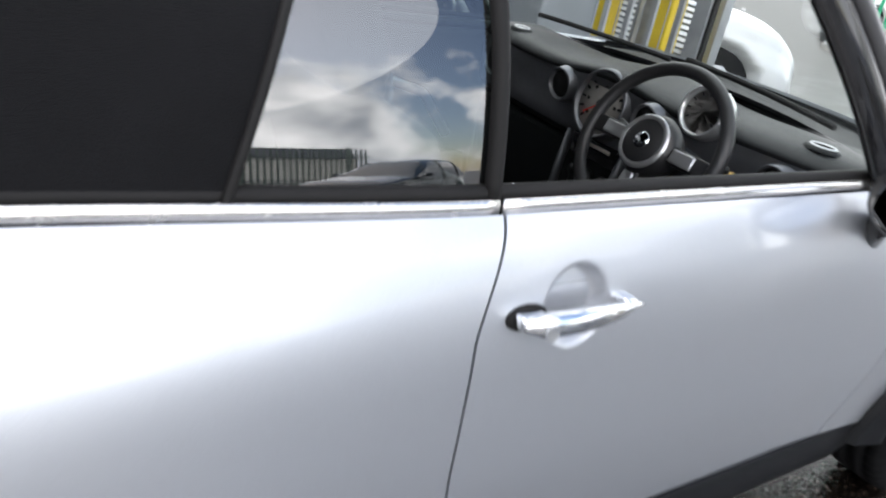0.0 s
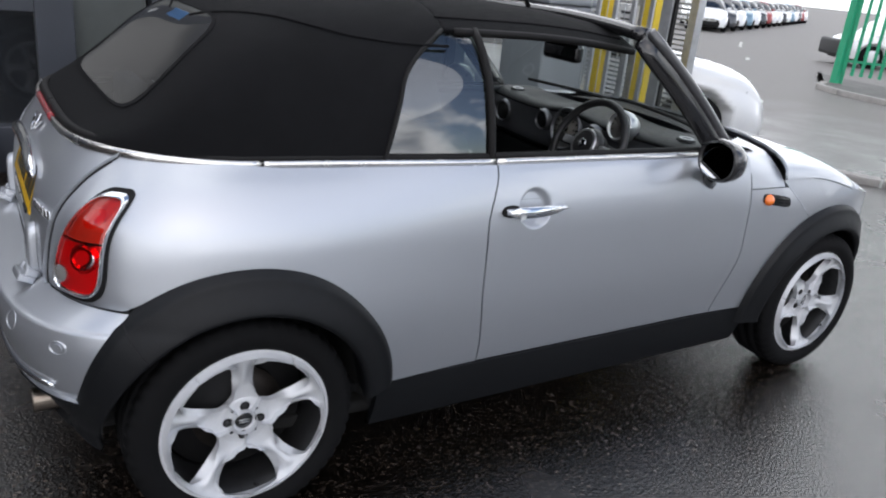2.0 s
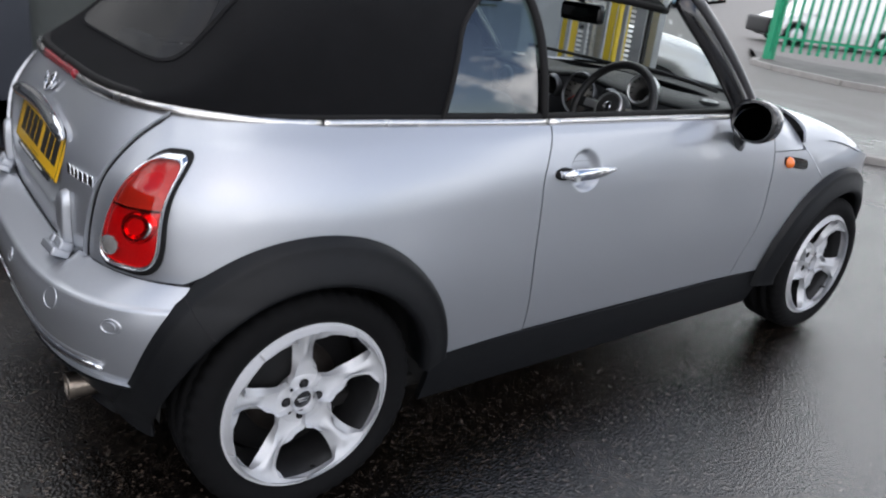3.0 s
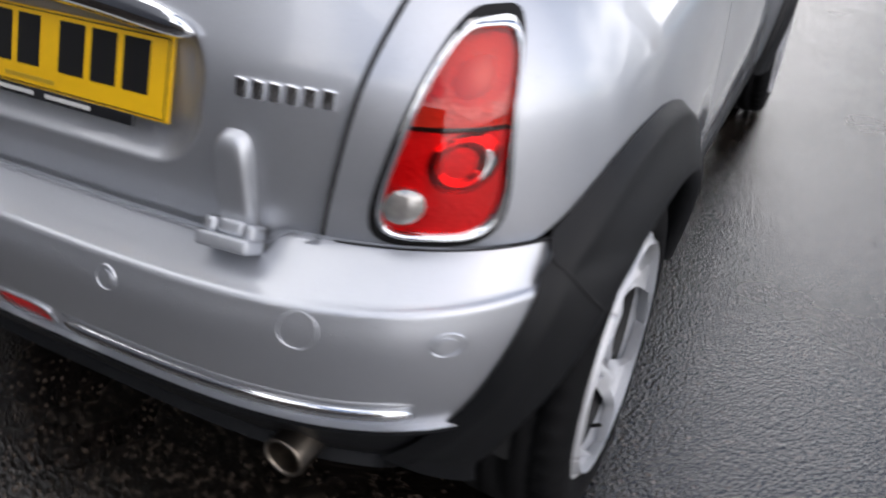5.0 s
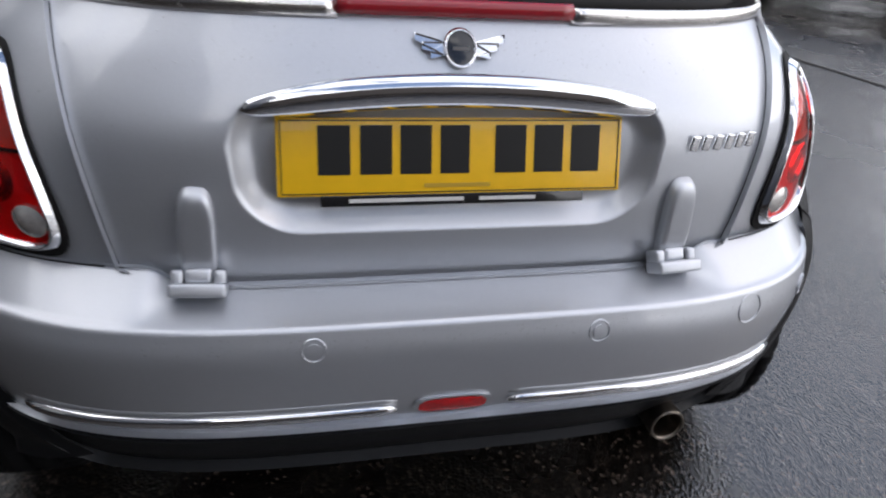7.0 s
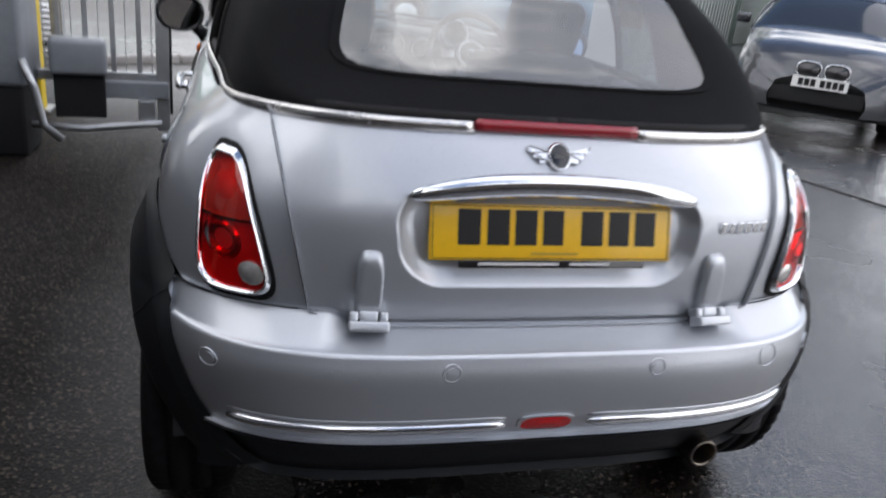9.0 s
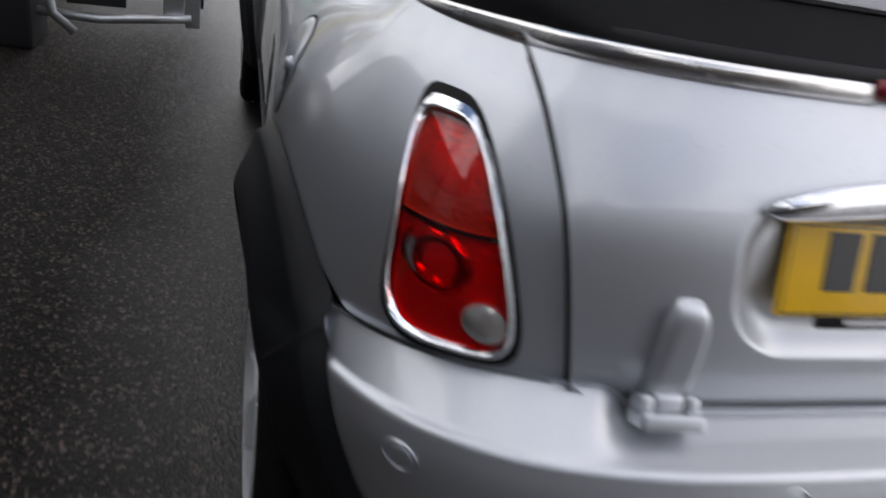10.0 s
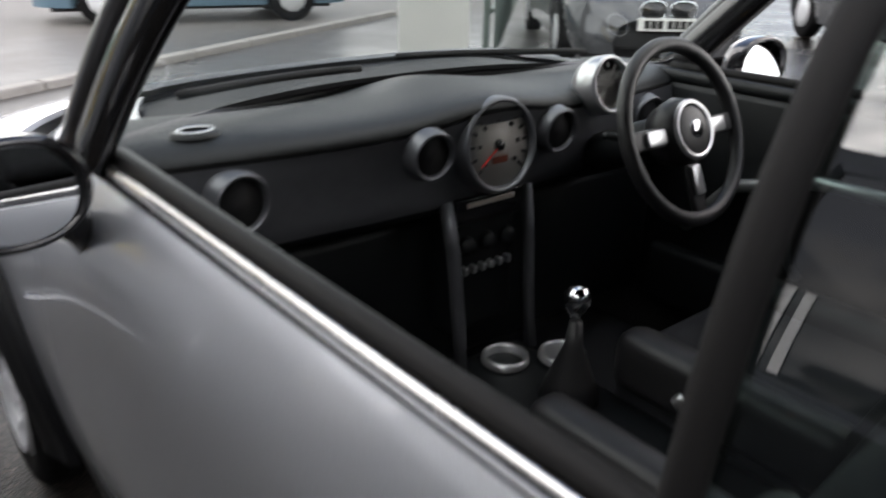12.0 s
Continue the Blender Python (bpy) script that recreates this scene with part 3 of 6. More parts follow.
# ---- wheels ----
def disc(fn, rings, segs, inner=0.0, lip=0.0):
    """A round patch: fn(rho, angle), rho from inner to 1."""
    bm = bmesh.new()
    rows = []
    start = 0
    if inner <= 0:
        mid = bm.verts.new(fn(0.0, 0.0))
        start = 1
    for i in range(start, rings + 1):
        rho = lerp(inner, 1, i / rings)
        rows.append([bm.verts.new(fn(rho, 2 * math.pi * k / segs)) for k in range(segs)])
    for a, b in zip(rows, rows[1:]):
        for k in range(segs):
            bm.faces.new((a[k], b[k], b[(k + 1) % segs], a[(k + 1) % segs]))
    if inner <= 0:
        for k in range(segs):
            bm.faces.new((mid, rows[0][k], rows[0][(k + 1) % segs]))
    bm.normal_update()
    if lip:
        for row, sg in ((rows[-1], 1), (rows[0], -1)):
            if sg < 0 and inner <= 0:
                continue
            low = [bm.verts.new(v.co - v.normal * lip) for v in row]
            for k in range(segs):
                q = (row[k], low[k], low[(k + 1) % segs], row[(k + 1) % segs])
                bm.faces.new(q if sg > 0 else q[::-1])
                bm.edges.get((row[k], row[(k + 1) % segs])).smooth = False
    return bm


def tyre_bm():
    prof = [(0.222, 0.062), (0.226, 0.084), (0.238, 0.096), (0.262, 0.102), (0.282, 0.098), (0.297, 0.088), (0.3035, 0.080),
            (0.305, 0.074), (0.3075, 0.052), (0.301, 0.050), (0.301, 0.043), (0.308, 0.041), (0.308, 0.010), (0.301, 0.008), (0.301, 0.0)]
    prof = prof + [(r, -x) for r, x in prof[-2::-1]]
    bm = lathe(prof, "x", 144, caps=False)
    for v in bm.verts:
        r = math.hypot(v.co.y, v.co.z)
        if r > 0.2955 and abs(v.co.x) > 0.045:
            k = round((math.atan2(v.co.z, v.co.y) / (2 * math.pi)) * 144)
            if k % 3 == 0:
                f = (r - 0.006) / r
                v.co.y *= f
                v.co.z *= f
    return bm


def spoke_bm():
    """A fifth of the wheel's face: hub, a spoke with its raised rib, and the band along the rim."""
    full = radians(36)
    half = spline((0.080, 0.034), (0.10, 0.0295), (0.14, 0.0285), (0.17, 0.0325), (0.195, 0.041), (0.208, 0.050))
    lift = spline((0.03, 0.046), (0.075, 0.0465), (0.10, 0.047), (0.14, 0.052), (0.18, 0.062), (0.207, 0.075), (0.2235, 0.084))

    def f(s, t):
        r = lerp(0.034, 0.2235, s)
        w = lerp(-1, 1, t)
        al = min(full, half(r) / r)
        al = lerp(al, full, max(step(0.090, 0.073, r), step(0.209, 0.2195, r)))
        ph = w * al
        off = r * math.sin(ph) / max(0.02, half(r))
        rib = step(0.10, 0.145, r) * step(0.214, 0.185, r)
        x = lift(r) + 0.012 * math.exp(-(off / 0.40) ** 2) * rib - 0.009 * math.exp(-((abs(off) - 0.78) / 0.22) ** 2) * rib
        return Vector((x, r * math.sin(ph), r * math.cos(ph)))
    return grid(f, 60, 28, lip=0.022)


def build_wheel():
    w = new("wheel")
    w.parent = car
    part("tyre", tyre_bm(), TYRE, w, "black low-profile tyre")
    part("rim", lathe([(0.2215, 0.060), (0.2225, 0.080), (0.2235, 0.086), (0.2275, 0.0885), (0.231, 0.086), (0.231, 0.070)], "x", 72, caps=False), ALLOY, w, "silver alloy rim with five wide spokes")
    # inner barrel in a much darker metal than rim and spokes
    part("barrel", lathe([(0.226, -0.085), (0.214, -0.075), (0.205, -0.03), (0.208, 0.03), (0.214, 0.055), (0.2215, 0.066)], "x", 72, caps=False), BARREL, w, "dark inner barrel")
    for k in range(5):
        sp = spoke_bm()
        moved(sp, Matrix.Rotation(radians(72 * k), 4, "X"))
        part("spoke", sp, ALLOY, w)
    part("hub", lathe([(0.0, 0.050), (0.026, 0.050), (0.030, 0.0475), (0.058, 0.0495), (0.066, 0.0485), (0.072, 0.044), (0.072, 0.030), (0.0, 0.030)], "x", 40), ALLOY, w)
    part("centre_cap", lathe([(0.0, 0.0545), (0.020, 0.0535), (0.0245, 0.051), (0.0255, 0.046)], "x", 32), GLOSS_BLACK, w, "black centre cap with worn pale emblem")
    part("cap_emblem", join(box(0.001, 0.030, 0.004, (0.0552, 0, 0.004)), box(0.001, 0.024, 0.003, (0.0552, 0, -0.003))), SATIN, w)
    for k in range(4):
        a = radians(45 + 90 * k + 40)
        y, z = 0.0445 * math.cos(a), 0.0445 * math.sin(a)
        part("bolt_hole", moved(lathe([(0.0, 0.0), (0.0125, 0.0), (0.0135, 0.0015)], "x", 20), Matrix.Translation((0.0492, y, z))), DARK, w)
        part("bolt", moved(lathe([(0.0, 0.003), (0.007, 0.003), (0.0085, 0.0)], "x", 6), Matrix.Translation((0.0500, y, z))), BARREL, w)
        a2 = a + radians(45)
        part("locating_hole", moved(lathe([(0.0, 0.0), (0.0042, 0.0), (0.005, 0.001)], "x", 12), Matrix.Translation((0.0494, 0.046 * math.cos(a2), 0.046 * math.sin(a2)))), DARK, w)
    part("brake_disc", lathe([(0.05, -0.012), (0.128, -0.012), (0.128, -0.03), (0.05, -0.03)], "x", 48), mat("worn_iron", (0.055, 0.047, 0.042), 0.45, 0.7, vary=0.3, scale=30), w)
    part("backing_plate", lathe([(0.0, -0.045), (0.20, -0.045), (0.20, -0.05), (0.0, -0.05)], "x", 32), DARK, w)
    part("valve", tube([(0.066, 0.02, -0.206), (0.085, 0.022, -0.196)], 0.004, 8), RUBBER, w)
    return w


wheel = build_wheel()
wheel.matrix_basis = pose(0.711, 0, HUB_Z, 2)
copy_thing(wheel, pose(0.711, 2.467, HUB_Z, 36 + 5))
copy_thing(wheel, pose(-0.711, 0, HUB_Z, -20, 0, 180))
copy_thing(wheel, pose(-0.711, 2.467, HUB_Z, 15, 0, 180))


def well_bm(y):
    """The upper half of a round wheel housing."""
    bm = moved(lathe([(0.35, 0.0), (0.35, 0.24)], "x", 40, caps=False), Matrix.Translation((0.50, y, 0.33)))
    bmesh.ops.delete(bm, geom=[v for v in bm.verts if v.co.z < 0.30], context="VERTS")
    return bm


both("wheel_well", well_bm(0.0), UNDER, car)
both("wheel_well", well_bm(2.467), UNDER, car)


# ---- tail lamps ----
def squircle(rho, a, n=5.0):
    c, s = math.cos(a), math.sin(a)
    r = rho / (abs(c) ** n + abs(s) ** n) ** (1 / n)
    return r * c, r * s


def lamp_xz(u, v):
    """Lamp outline: u to the outside, v up, both from -1 to 1."""
    k = (v + 1) / 2
    lo, hi = lerp(0.541, 0.588, k), lerp(0.693, 0.652, k)
    return lerp(lo, hi, (u + 1) / 2), lerp(0.673, 0.931, k)


def on_tail(x, z, out):
    """A lamp point on the tail's corner: laid out by plan angle, so that its edge runs true round the bend."""
    lean = lerp(lerp(0.806, 0.722, (z - 0.673) / 0.258), width(-0.25, z), 0.65)
    return rear_pt(theta_at(x * 0.787 / lean, 0.80, tail_d), z, tail_d, out)


def lamp_fn(out, dome=0.0, scale=1.0, v0=None):
    def f(rho, a):
        u, v = squircle(rho * scale, a, 4.2)
        x, z = lamp_xz(u, v)
        return on_tail(x, z, out + dome * (1 - rho * rho))
    return f


lamps = []
for side in (1, -1):
    lamp = new("tail_lamp")
    lamp.parent = car
    lamp["label"] = "red and amber tail lamp with a chrome surround"

    def put(name, bm, m, label=""):
        return part(name, bm if side > 0 else mirrored(bm), m, lamp, label)

    put("gasket", disc(lamp_fn(0.0045, 0, 1.075), 6, 64, 0.86, lip=0.004), RUBBER)
    put("bezel", disc(lambda rho, a: lamp_fn(0.006 + 0.010 * math.sin(math.pi * (rho - 0.90) / 0.10 * 0.9 + 0.25), 0, 1.0)(rho, a), 8, 64, 0.90, lip=0.006), CHROME, "chrome surround")

    def lens(v_lo, v_hi, out):
        def g(s, t):
            v = lerp(v_lo, v_hi, t)
            lim = (1 - abs(v / 0.925) ** 4.2) ** (1 / 4.2) * 0.90 if abs(v) < 0.925 else 0.0
            u = lerp(-lim, lim, s)
            x, z = lamp_xz(u, v)
            return on_tail(x, z, out + 0.007 * (1 - u * u) * (1 - v * v))
        return grid(g, 22, 24, lip=0.004, flip=True)
    put("reflector", lens(-0.92, 0.083, 0.0015), REFLECTOR, "faceted lamp reflector")
    put("reflector", lens(0.122, 0.92, 0.0015), REFLECTOR)
    put("lens_divider", lens(0.085, 0.120, 0.0035), DARK)
    low_lens = put("lower_lens", lens(-0.92, 0.10, 0.0075), RED_GLASS, "bright red stop lamp lens")
    top_lens = put("upper_lens", lens(0.105, 0.92, 0.0075), AMBER_GLASS, "dark orange-red indicator lens")
    low_lens.visible_shadow = top_lens.visible_shadow = False

    def bulb(rho, a):
        x, z = 0.622 + 0.020 * rho * math.cos(a), 0.868 + 0.026 * rho * math.sin(a)
        return on_tail(x, z, 0.0060 + 0.0045 * (1 - rho * rho))
    put("indicator_bulb", disc(bulb, 6, 24), AMBER, "orange bulb behind the lens")

    def rev(rho, a):
        x, z = 0.581 + 0.023 * rho * math.cos(a), 0.722 + 0.023 * rho * math.sin(a)
        return on_tail(x, z, 0.0145 + 0.006 * (1 - rho * rho))
    put("reversing_lamp", disc(rev, 5, 28, lip=0.006), CLEAR, "clear round reversing lamp")

    def glow(rho, a):
        x, z = 0.632 + 0.036 * rho * math.cos(a), 0.775 + 0.040 * rho * math.sin(a)
        return on_tail(x, z, 0.0090 + 0.003 * math.cos(rho * 9))
    put("reflector_ring", disc(glow, 10, 32, 0.35), CHROME)


# ---- tailgate fittings ----
def plate_frame():
    """Axes of the sloping number plate."""
    lo, hi = rear_at(0, 0.768, tail_d), rear_at(0, 0.871, tail_d)
    ly, hy = lo.y + 0.009, hi.y + 0.009
    up = Vector((0, -0.407 + 0.439, 0.103)).normalized()
    mid = Vector((0, -0.4235, 0.8195))
    return mid, up


PL_MID, PL_UP = plate_frame()
PL_OUT = Vector((1, 0, 0)).cross(PL_UP).normalized()
if PL_OUT.y > 0:
    PL_OUT = -PL_OUT
PLATE_M = Matrix.Translation(PL_MID) @ Matrix((Vector((1, 0, 0)), -PL_OUT, PL_UP)).transposed().to_4x4()
plate = part("number_plate", moved(box(0.52, 0.006, 0.111, (0, 0, 0), 0.0025), PLATE_M), YELLOW, gate, "yellow number plate with black bars")
sharp(plate)
for bx0, bw in ((-0.180, 0.046), (-0.120, 0.046), (-0.062, 0.046), (-0.004, 0.044), (0.081, 0.048), (0.141, 0.046), (0.200, 0.046)):
    part("plate_bar", moved(box(bw, 0.0012, 0.070, (bx0, -0.0036, 0.010), 0.0004), PLATE_M), INK, plate, smooth=False)
for (bx, bz, sx, sz) in ((0, 0.0515, 0.508, 0.0016), (0, -0.0515, 0.508, 0.0016), (-0.254, 0, 0.0016, 0.104), (0.254, 0, 0.0016, 0.104)):
    part("plate_border", moved(box(sx, 0.001, sz, (bx, -0.0034, bz)), PLATE_M), INK, plate, smooth=False)
part("plate_footer", moved(box(0.10, 0.001, 0.006, (0, -0.0034, -0.042)), PLATE_M), mat("faded_print", (0.45, 0.28, 0.02), 0.5), plate, smooth=False)
holder = part("plate_holder", moved(box(0.40, 0.005, 0.016, (0.0, -0.001, -0.0625), 0.001), PLATE_M), GLOSS_BLACK, gate, "black dealer strip with pale lettering bars")
for bx, bw in ((-0.075, 0.17), (0.078, 0.088)):
    part("strip_print", moved(box(bw, 0.001, 0.0055, (bx, -0.0040, -0.0625)), PLATE_M), PALE_PRINT, holder, smooth=False)

handle_pts, handle_r = [], []
for k in range(41):
    a = lerp(-1, 1, k / 40)
    x = 0.308 * a
    z = 0.889 + 0.027 * (1 - abs(a) ** 2.2)
    handle_pts.append(rear_at(x, z, tail_d, 0.010))
    handle_r.append(0.0035 + 0.0215 * (1 - abs(a) ** 4) ** 0.5)
part("boot_handle", tube(handle_pts, handle_r, 18, flat=0.75), CHROME, gate, "chrome boot handle trim")

badge = part("badge", disc(lambda rho, a: rear_at(0.021 * rho * math.cos(a), 0.968 + 0.021 * rho * math.sin(a), tail_d, 0.009 + 0.002 * (1 - rho * rho)), 4, 32, lip=0.006), GLOSS_BLACK, gate, "winged round emblem, plain black disc")
part("badge_ring", disc(lambda rho, a: rear_at(0.025 * rho * math.cos(a), 0.968 + 0.025 * rho * math.sin(a), tail_d, 0.008 + 0.004 * math.sin((rho - 0.8) / 0.2 * math.pi)), 6, 36, 0.8, lip=0.004), CHROME, badge)
for sgn in (1, -1):
    for i, (reach, drop) in enumerate(((0.066, 0.012), (0.056, 0.001), (0.044, -0.010))):
        def wing_fn(s, t, reach=reach, drop=drop):
            x = sgn * lerp(0.020, reach, s)
            z = 0.966 + drop * s + lerp(-0.0085, 0.0075, t) * (1 - 0.45 * s) + 0.002 * s
            return rear_at(x, z, tail_d, 0.006)
        part("badge_wing", grid(wing_fn, 8, 2, lip=0.004, flip=sgn > 0), CHROME, badge)
    part("badge_bar", moved(box(0.024, 0.001, 0.005, (0, 0, 0)), Matrix.Translation(rear_at(0, 0.968, tail_d, 0.012))), SATIN, badge, smooth=False) if sgn > 0 else None

lettering = new("model_lettering")
lettering.parent = gate
lettering["label"] = "chrome raised lettering drawn as plain blocks"
for k in range(6):
    x = 0.381 + 0.0222 * k
    p = rear_at(x, 0.838, tail_d, 0.003)
    q = rear_at(x + 0.01, 0.838, tail_d, 0.003)
    ang = math.atan2(q.y - p.y, 0.01)
    part("letter_block", moved(box(0.0165, 0.006, 0.026, (0, 0, 0), 0.003, seg=3), Matrix.Translation(p) @ Matrix.Rotation(ang, 4, "Z") @ Matrix.Rotation(radians(8), 4, "Y")), CHROME, lettering)

for sgn in (1, -1):
    hinge = new("boot_hinge")
    hinge.parent = car
    hinge["label"] = "silver painted external boot hinge"

    def bulge(rho, a):
        c, s = squircle(rho, a, 3.4)
        x = sgn * (0.371 + 0.027 * c)
        z = 0.708 + 0.077 * (math.copysign(abs(s), s))
        w = math.sqrt(max(0, 1 - rho ** 9))
        return rear_at(x, z, tail_d, 0.001 + 0.019 * w)
    part("hinge_arm", disc(bulge, 20, 48), SILVER, hinge)
    base = rear_at(0.371 * sgn, 0.64, tail_d, 0.022)
    tilt = Matrix.Rotation(radians(-28), 4, "X") @ Matrix.Rotation(0, 4, "Z")
    yaw = Matrix.Rotation(radians(5 * sgn), 4, "Z")
    m = Matrix.Translation((0.371 * sgn, base.y + 0.003, 0.640)) @ yaw @ tilt
    part("hinge_base", moved(box(0.078, 0.044, 0.020, (0, -0.014, -0.007), 0.005, seg=3), m), SILVER, hinge)
    part("hinge_barrel", moved(box(0.038, 0.036, 0.022, (0, -0.003, 0.013), 0.007, seg=3), m), SILVER, hinge)
    for o in (-0.029, 0.029):
        part("hinge_knuckle", moved(box(0.017, 0.034, 0.022, (o, -0.007, 0.011), 0.006, seg=3), m), SILVER, hinge)

# ---- bumper fittings ----
for sgn in (1, -1):
    pts, pts2 = [], []
    for k in range(31):
        x = lerp(0.090, 0.632, k / 30)
        z = lerp(0.446, 0.440, k / 30)
        p = rear_at(sgn * x, z, bump_d, 0.004)
        pts.append(p)
        pts2.append(rear_at(sgn * x, z + 0.017, bump_d, -0.001))
    ends = [0.5 + 0.5 * step(0, 0.05, k / 30) * step(1, 0.95, k / 30) for k in range(31)]
    part("chrome_strip", tube(pts, [0.0105 * e for e in ends], 12, flat=0.8), CHROME, rear_bumper, "chrome bumper strip")
    part("strip_ridge", tube(pts2, [0.007 * e for e in ends], 8, flat=0.6), SILVER, rear_bumper)

fog = part("fog_lamp", disc(lambda rho, a: (lambda u, v: rear_at(0.055 * u, 0.444 + 0.0175 * v, bump_d, 0.004 + 0.003 * (1 - rho)))(*squircle(rho, a, 3.5)), 5, 40, lip=0.008), RED, rear_bumper, "red oblong rear fog lamp")
part("fog_surround", disc(lambda rho, a: (lambda u, v: rear_at(0.063 * u, 0.444 + 0.0235 * v, bump_d, 0.004))(*squircle(rho, a, 3.5)), 3, 40, 0.84, lip=0.006), SILVER, fog)


def ring(x, z, r, wd, name, d=bump_d, out=0.0025, deep=0.003):
    return part(name, disc(lambda rho, a: rear_at(x + r * rho * math.cos(a), z + r * rho * math.sin(a), d, out * math.sin(math.pi * min(1, max(0, (rho - wd) / (1 - wd))))), 6, 36, wd, lip=deep), SILVER, rear_bumper)


for x in (0.220, -0.218, 0.672, -0.668):
    sensor = ring(x, 0.577 if abs(x) < 0.5 else 0.563, 0.0180, 0.86, "parking_sensor")
    part("sensor_disc", disc(lambda rho, a, x=x: rear_at(x + 0.0105 * rho * math.cos(a), (0.577 if abs(x) < 0.5 else 0.563) + 0.0105 * rho * math.sin(a), bump_d, 0.0025), 3, 24, lip=0.004), SILVER, sensor)
ring(0.507, 0.577, 0.0255, 0.93, "tow_eye_cover", out=0.0018)

exhaust = new("exhaust")
exhaust.parent = car
exhaust["label"] = "single round steel tailpipe"
part("tailpipe", moved(lathe([(0.029, 0.25), (0.034, 0.24), (0.034, 0.0), (0.033, -0.004), (0.030, -0.004), (0.0285, 0.002), (0.0285, 0.20)], "y", 36, closed=False), Matrix.Translation((0.440, -0.480, 0.298))), mat("worn_steel", (0.22, 0.19, 0.16), 0.3, 1.0, vary=0.25, scale=40), exhaust)
part("silencer", box(0.5, 0.18, 0.14, (0.28, -0.28, 0.29), 0.05, seg=4), UNDER, exhaust)

# ---- door handles, repeaters, fuel flap ----
for sgn, dr in ((1, door_r), (-1, door_l)):
    hd = new("door_handle")
    hd.parent = dr
    hd["label"] = "polished chrome door handle"

    def hp(y, z, out):
        return Vector((sgn * (xside(y, z, tail_d) + out), y, z))
    pts = [hp(lerp(0.787, 1.014, k / 24), 0.842 + 0.004 * k / 24, 0.026 + 0.010 * math.sin(math.pi * k / 24)) for k in range(25)]
    rad = [0.004 + 0.0155 * (1 - abs(2 * min(1, k / 24 * 1.0) - 0.62) ** 2.2 * 0.52) * min(1, (k + 0.6) / 4) * min(1, (25 - k) / 6) for k in range(25)]
    part("grip", tube(pts, rad, 16, flat=0.72), CHROME, hd)
    part("foot", moved(box(0.03, 0.05, 0.018, (0, 0, 0), 0.006), Matrix.Translation(hp(0.812, 0.842, 0.010))), CHROME, hd)
    part("foot", moved(box(0.03, 0.026, 0.014, (0, 0, 0), 0.005), Matrix.Translation(hp(0.992, 0.846, 0.010))), CHROME, hd)
    part("gasket", disc(lambda rho, a: hp(0.812 + 0.036 * rho * math.cos(a), 0.840 + 0.019 * rho * math.sin(a), 0.003), 3, 28, lip=0.004), RUBBER, hd)
    if sgn > 0:
        part("key_lock", disc(lambda rho, a: hp(0.824 + 0.011 * rho * math.cos(a), 0.838 + 0.011 * rho * math.sin(a), 0.0445 + 0.001 * rho), 3, 24, lip=0.004), SATIN, hd)
    ind = new("side_repeater")
    ind.parent = car
    ind["label"] = "black side scuttle with round amber repeater"
    part("scuttle", disc(lambda rho, a: (lambda u, v: hp(2.072 + 0.080 * u, 0.792 + 0.021 * v - 0.012 * u, 0.002))(*squircle(rho, a, 4)), 4, 40, lip=0.005), GLOSS_BLACK, ind)
    part("amber_lamp", disc(lambda rho, a: hp(2.022 + 0.024 * rho * math.cos(a), 0.797 + 0.022 * rho * math.sin(a), 0.004 + 0.016 * math.sqrt(max(0, 1 - rho * rho))), 8, 28), AMBER, ind, "round amber lens")
    for j in range(3):
        part("scuttle_fin", tube([hp(2.055, 0.802 - 0.010 * j, 0.004), hp(2.143, 0.790 - 0.010 * j, 0.004)], 0.0018, 6), CLADDING, ind)


def flank_l(y, z, out):
    return Vector((-(xside(y, z, tail_d) + out), y, z))


flap = new("fuel_flap")
flap.parent = car
flap["label"] = "round silver fuel filler flap with finger tab"
part("flap_groove", disc(lambda rho, a: flank_l(0.172 + 0.082 * rho * math.cos(a), 0.826 + 0.080 * rho * math.sin(a), 0.0010), 2, 56, 0.95), DARK, flap)
part("flap_disc", disc(lambda rho, a: flank_l(0.172 + 0.0775 * rho * math.cos(-a), 0.826 + 0.0755 * rho * math.sin(-a), 0.002 + 0.004 * step(1.0, 0.9, rho)), 10, 56, lip=0.004), SILVER, flap)
part("flap_tab", moved(lathe([(0.0, 0.012), (0.008, 0.011), (0.012, 0.005), (0.013, 0.0)], "x", 20), Matrix.Translation(flank_l(0.112, 0.842, 0.004)) @ Matrix.Rotation(radians(180), 4, "Z")), SILVER, flap)
part("tab_hollow", disc(lambda rho, a: flank_l(0.110 + 0.014 * rho * math.cos(a), 0.822 + 0.014 * rho * math.sin(a), 0.0065), 3, 20), DARK, flap)


